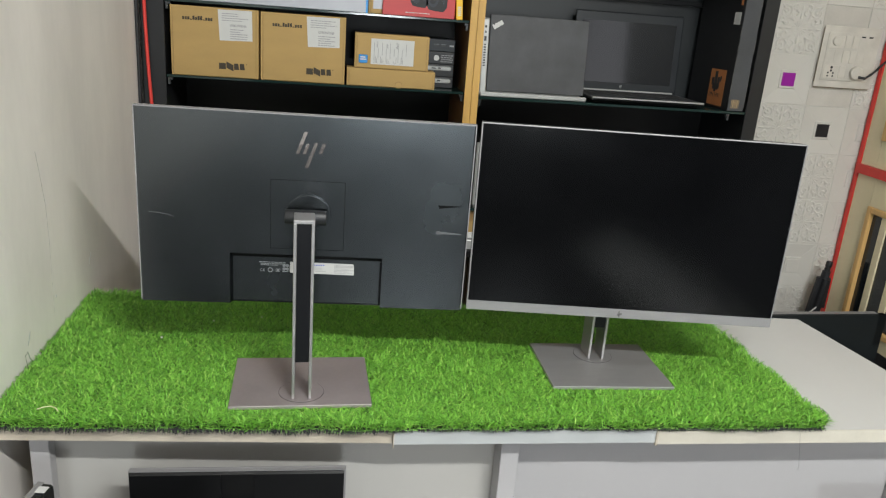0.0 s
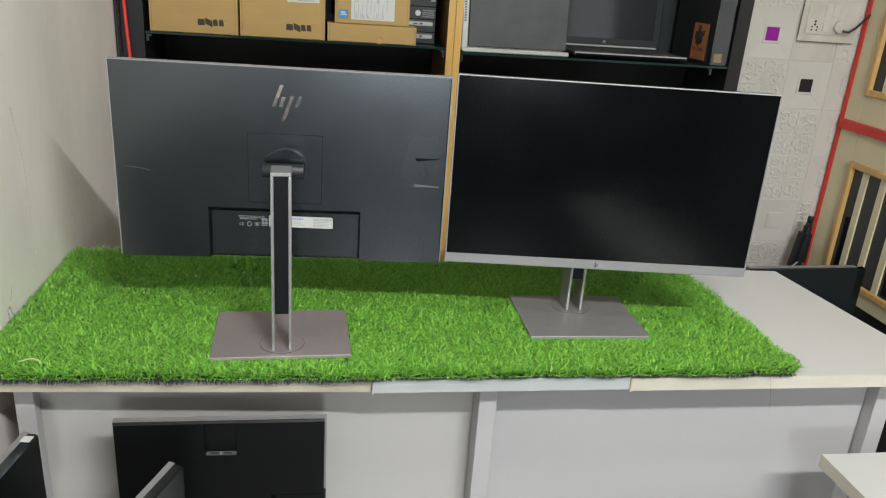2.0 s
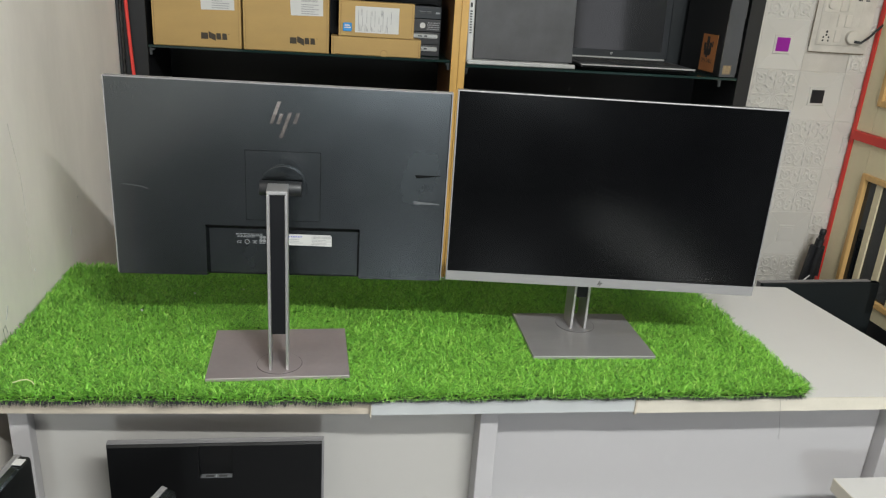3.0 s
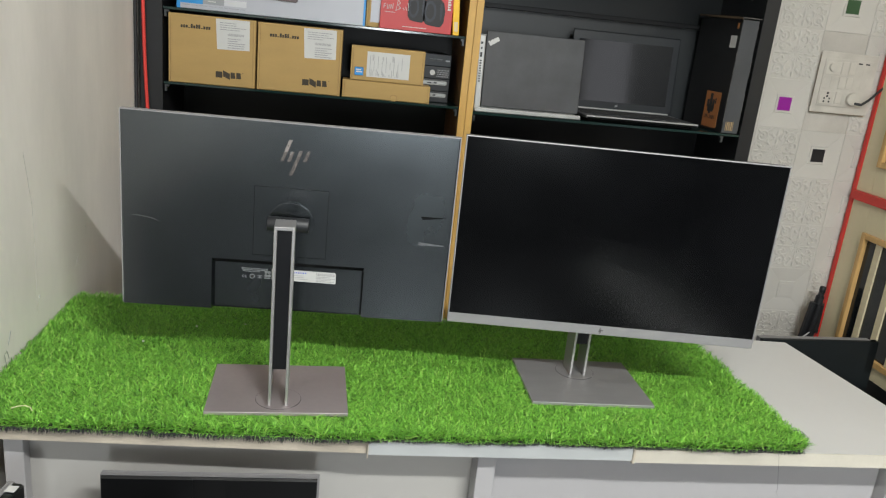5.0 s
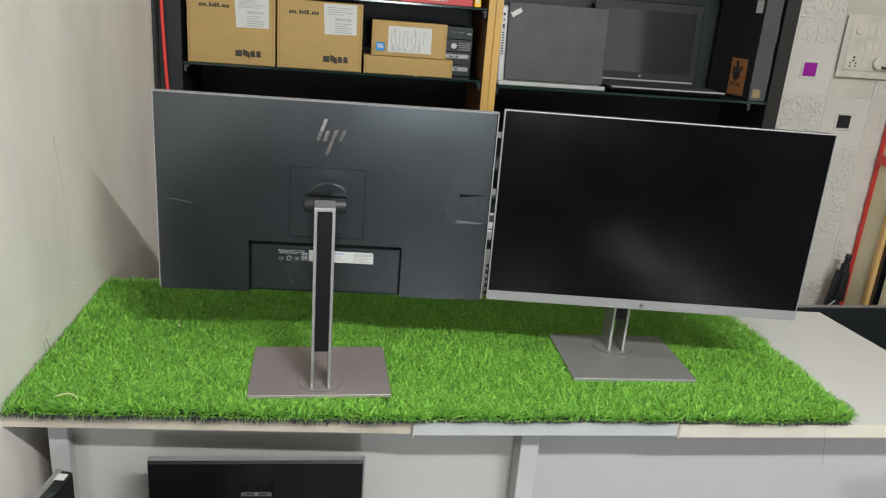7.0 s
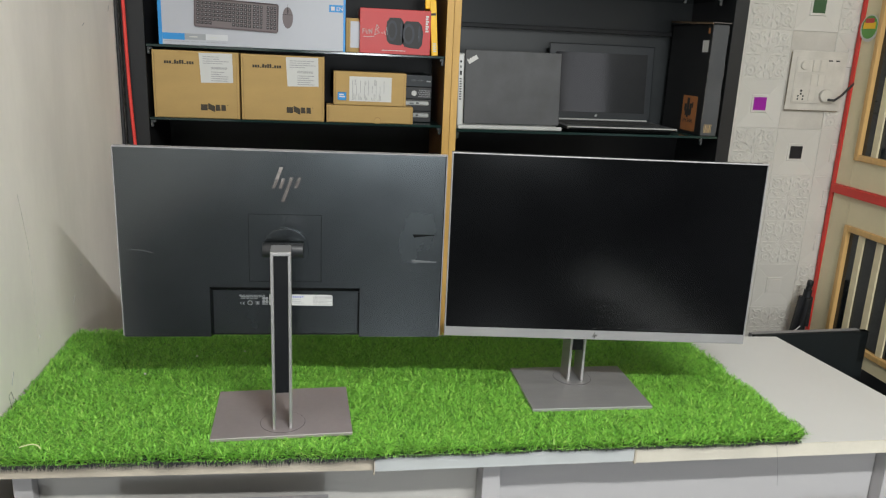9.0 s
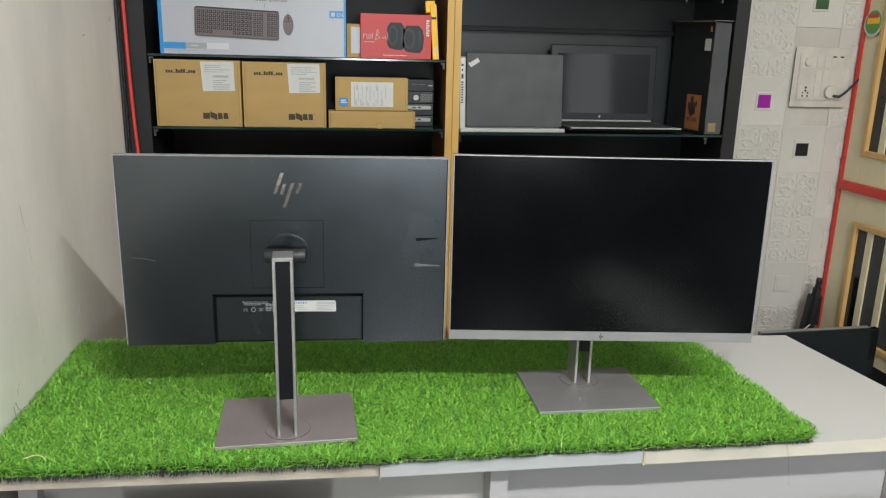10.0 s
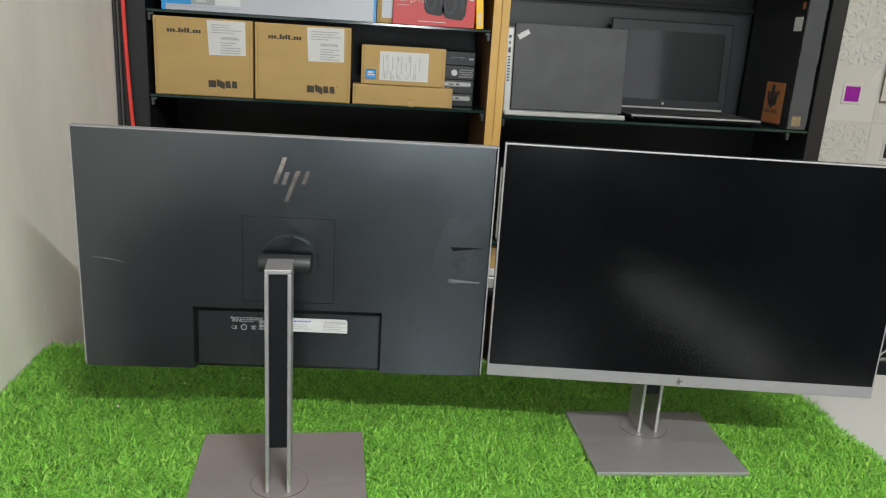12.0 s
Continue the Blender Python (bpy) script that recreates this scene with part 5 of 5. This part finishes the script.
part("plug", cyl(bmesh.new(), (0.034, -0.021, -0.046), "y", 0.0205, 0.024, 32, bev=0.004), M_SWITCH2, sw, "round white plug", smooth=True)
part("plug_cable", tube(bmesh.new(), [(0.040, -0.032, -0.058), (0.060, -0.042, -0.060), (0.082, -0.043, -0.044), (0.108, -0.040, -0.018), (0.135, -0.030, 0.006)], 0.0042, 8), M_BLACK, sw, "black plug cable", smooth=True)

# ---- stray bits ----
bit = part("straw", tube(bmesh.new(), [(0, 0, 0), (0.010, 0.0035, 0.002), (0.019, 0.0035, 0.003), (0.027, 0.0, 0.002), (0.032, -0.006, 0.0)], 0.0008, 5), M_STRAW, m=pose(-0.342, 1.160, 0.7735))
tagged(bit, "pale dry straw lying on the grass mat", "straw")
for x, y in ((-0.14, 1.50), (-0.05, 1.52), (-0.22, 1.42)):
    c = part("paper_crumb", box(-0.0018, 0.0018, -0.0015, 0.0015, 0, 0.002, 0.0005), M_LABEL, m=pose(x, y, 0.7715, 10, 20, 30))
    tagged(c, "tiny white paper crumb on the grass mat", "crumb")
th = part("loose_thread", tube(bmesh.new(), [(0.872, 1.128, 0.7512), (0.873, 1.1235, 0.745), (0.877, 1.122, 0.72), (0.880, 1.121, 0.70), (0.8835, 1.121, 0.684), (0.882, 1.121, 0.678), (0.886, 1.121, 0.674)], 0.00016, 4), M_THREAD)
tagged(th, "loose dark thread hanging over the table edge", "thread")
for pts in (((-0.404, 1.30, 0.76), (-0.408, 1.302, 0.79), (-0.402, 1.298, 0.80), (-0.396, 1.29, 0.79)), ((0.912, 1.168, 0.766), (0.924, 1.170, 0.770), (0.934, 1.167, 0.770), (0.942, 1.160, 0.764), (0.947, 1.152, 0.7530))):
    tagged(part("loose_fibre", tube(bmesh.new(), pts, 0.0004, 4), M_THREAD), "loose dark fibre at the mat edge", "fibre")

# ---- relief tiles on the rear wall ----
def floral_tile(s):
    """A tile with raised scrolls round a rosette."""
    bm = box(-s, s, 0.0, 0.010, -s, s, 0.0007)
    def flat(f0):
        for v in list(bm.verts)[f0:]:
            v.co.y = 0.0004 + v.co.y * 0.80
    f0 = len(bm.verts)

    def scroll(cx, cz, r_, start, sweep, q, mirror):
        pts = []
        for k in range(13):
            th_ = start + sweep * k / 12
            rr = r_ * (1 - 0.72 * k / 12)
            px, pz = cx + rr * math.cos(th_), cz + rr * math.sin(th_)
            if mirror:
                px, pz = pz, px
            c_, s_ = math.cos(q * math.pi / 2), math.sin(q * math.pi / 2)
            pts.append((px * c_ - pz * s_, -0.0006, px * s_ + pz * c_))
        tube(bm, pts, 0.0040, 6, 0.0034)

    for q in range(4):
        for mirror in (False, True):
            scroll(0.0530, 0.0500, 0.0190, 3.6, 6.2, q, mirror)
            scroll(0.0450, 0.0180, 0.0160, 2.4, -5.6, q, mirror)
            scroll(0.0620, 0.0240, 0.0110, -0.6, 5.2, q, mirror)
        for ang, d0, d1 in ((0, 0.030, 0.047), (0, 0.056, 0.072), (math.pi / 4, 0.034, 0.052), (math.pi / 4, 0.080, 0.098), (0.30, 0.052, 0.066), (-0.30, 0.052, 0.066)):
            c_, s_ = math.cos(q * math.pi / 2 + ang), math.sin(q * math.pi / 2 + ang)
            tube(bm, [(c_ * d0, -0.0003, s_ * d0), (c_ * (d0 + d1) / 2, -0.002, s_ * (d0 + d1) / 2), (c_ * d1, -0.0003, s_ * d1)], 0.0048, 6, 0.0030)
    for k in range(16):
        a_ = k * 2 * math.pi / 16
        tube(bm, [(0.007 * math.cos(a_), -0.0006, 0.007 * math.sin(a_)), (0.024 * math.cos(a_), -0.0006, 0.024 * math.sin(a_))], 0.0014, 5, 0.0032)
    cyl(bm, (0, 0, 0), "y", 0.006, 0.006, 12)
    bm.verts.ensure_lookup_table()
    flat(f0)
    return bm


def plain_tile(s):
    """A tile with sunk diagonal facets round a small raised square."""
    bm = bmesh.new()
    rings = []
    for r, y in ((s, 0.010), (s, 0.0010), (s - 0.0015, 0.0), (0.030, 0.0038), (0.028, 0.0006), (0.0225, 0.0006)):
        rings.append([bm.verts.new((sx * r, y, sz * r)) for sx, sz in ((-1, -1), (1, -1), (1, 1), (-1, 1))])
    for a_, b_ in zip(rings, rings[1:]):
        for k in range(4):
            bm.faces.new((a_[k], a_[(k + 1) % 4], b_[(k + 1) % 4], b_[k]))
    bm.faces.new(rings[-1]), bm.faces.new(rings[0][::-1])
    # fine diagonal ridges
    for sx, sz in ((-1, -1), (1, -1), (1, 1), (-1, 1)):
        tube(bm, [(sx * (s - 0.003), 0.0004, sz * (s - 0.003)), (sx * 0.031, 0.0042, sz * 0.031)], 0.0010, 4)
    return bm


PITCH = 0.158
FL = mesh_of("tile", floral_tile(PITCH / 2 - 0.00012), M_TILE, True)
PL = mesh_of("tile", plain_tile(PITCH / 2 - 0.00012), M_TILE)
SQ = {n: mesh_of("tile_square", box(-0.0222, 0.0222, -0.0008, 0.0012, -0.0212, 0.0212, 0.0003), m_) for n, m_ in
      (("p", M_PURPLE), ("k", M_BLKGLAZE), ("g", M_GREENGLAZE), ("w", M_TILE), ("t", M_TILE))}
tw = thing("tile_wall", "white relief wall tiles with floral scrolls and small coloured squares", "wall", kind="structure")
SM = mesh_of("tile", box(-PITCH / 2 + 0.0003, PITCH / 2 - 0.0003, 0.0012, 0.010, -PITCH / 2 + 0.0003, PITCH / 2 - 0.0003, 0.0005), M_PATCH)
COLS = {1.370: "ftfftfftfft", 1.528: "tffpftfwfft", 1.6865: "tgsskffwftf", 1.845: "fftftwtftff"}
for x, kinds in COLS.items():
    for r, kd in enumerate(kinds):
        z = 1.7225 - PITCH * r
        w_ = share("tile", {"f": FL, "s": SM}.get(kd, PL), tw, pose(x, BY + 0.002, z))
        if kd not in "fs":
            share("tile_square", SQ[kd], w_, pose(0, 0, 0))
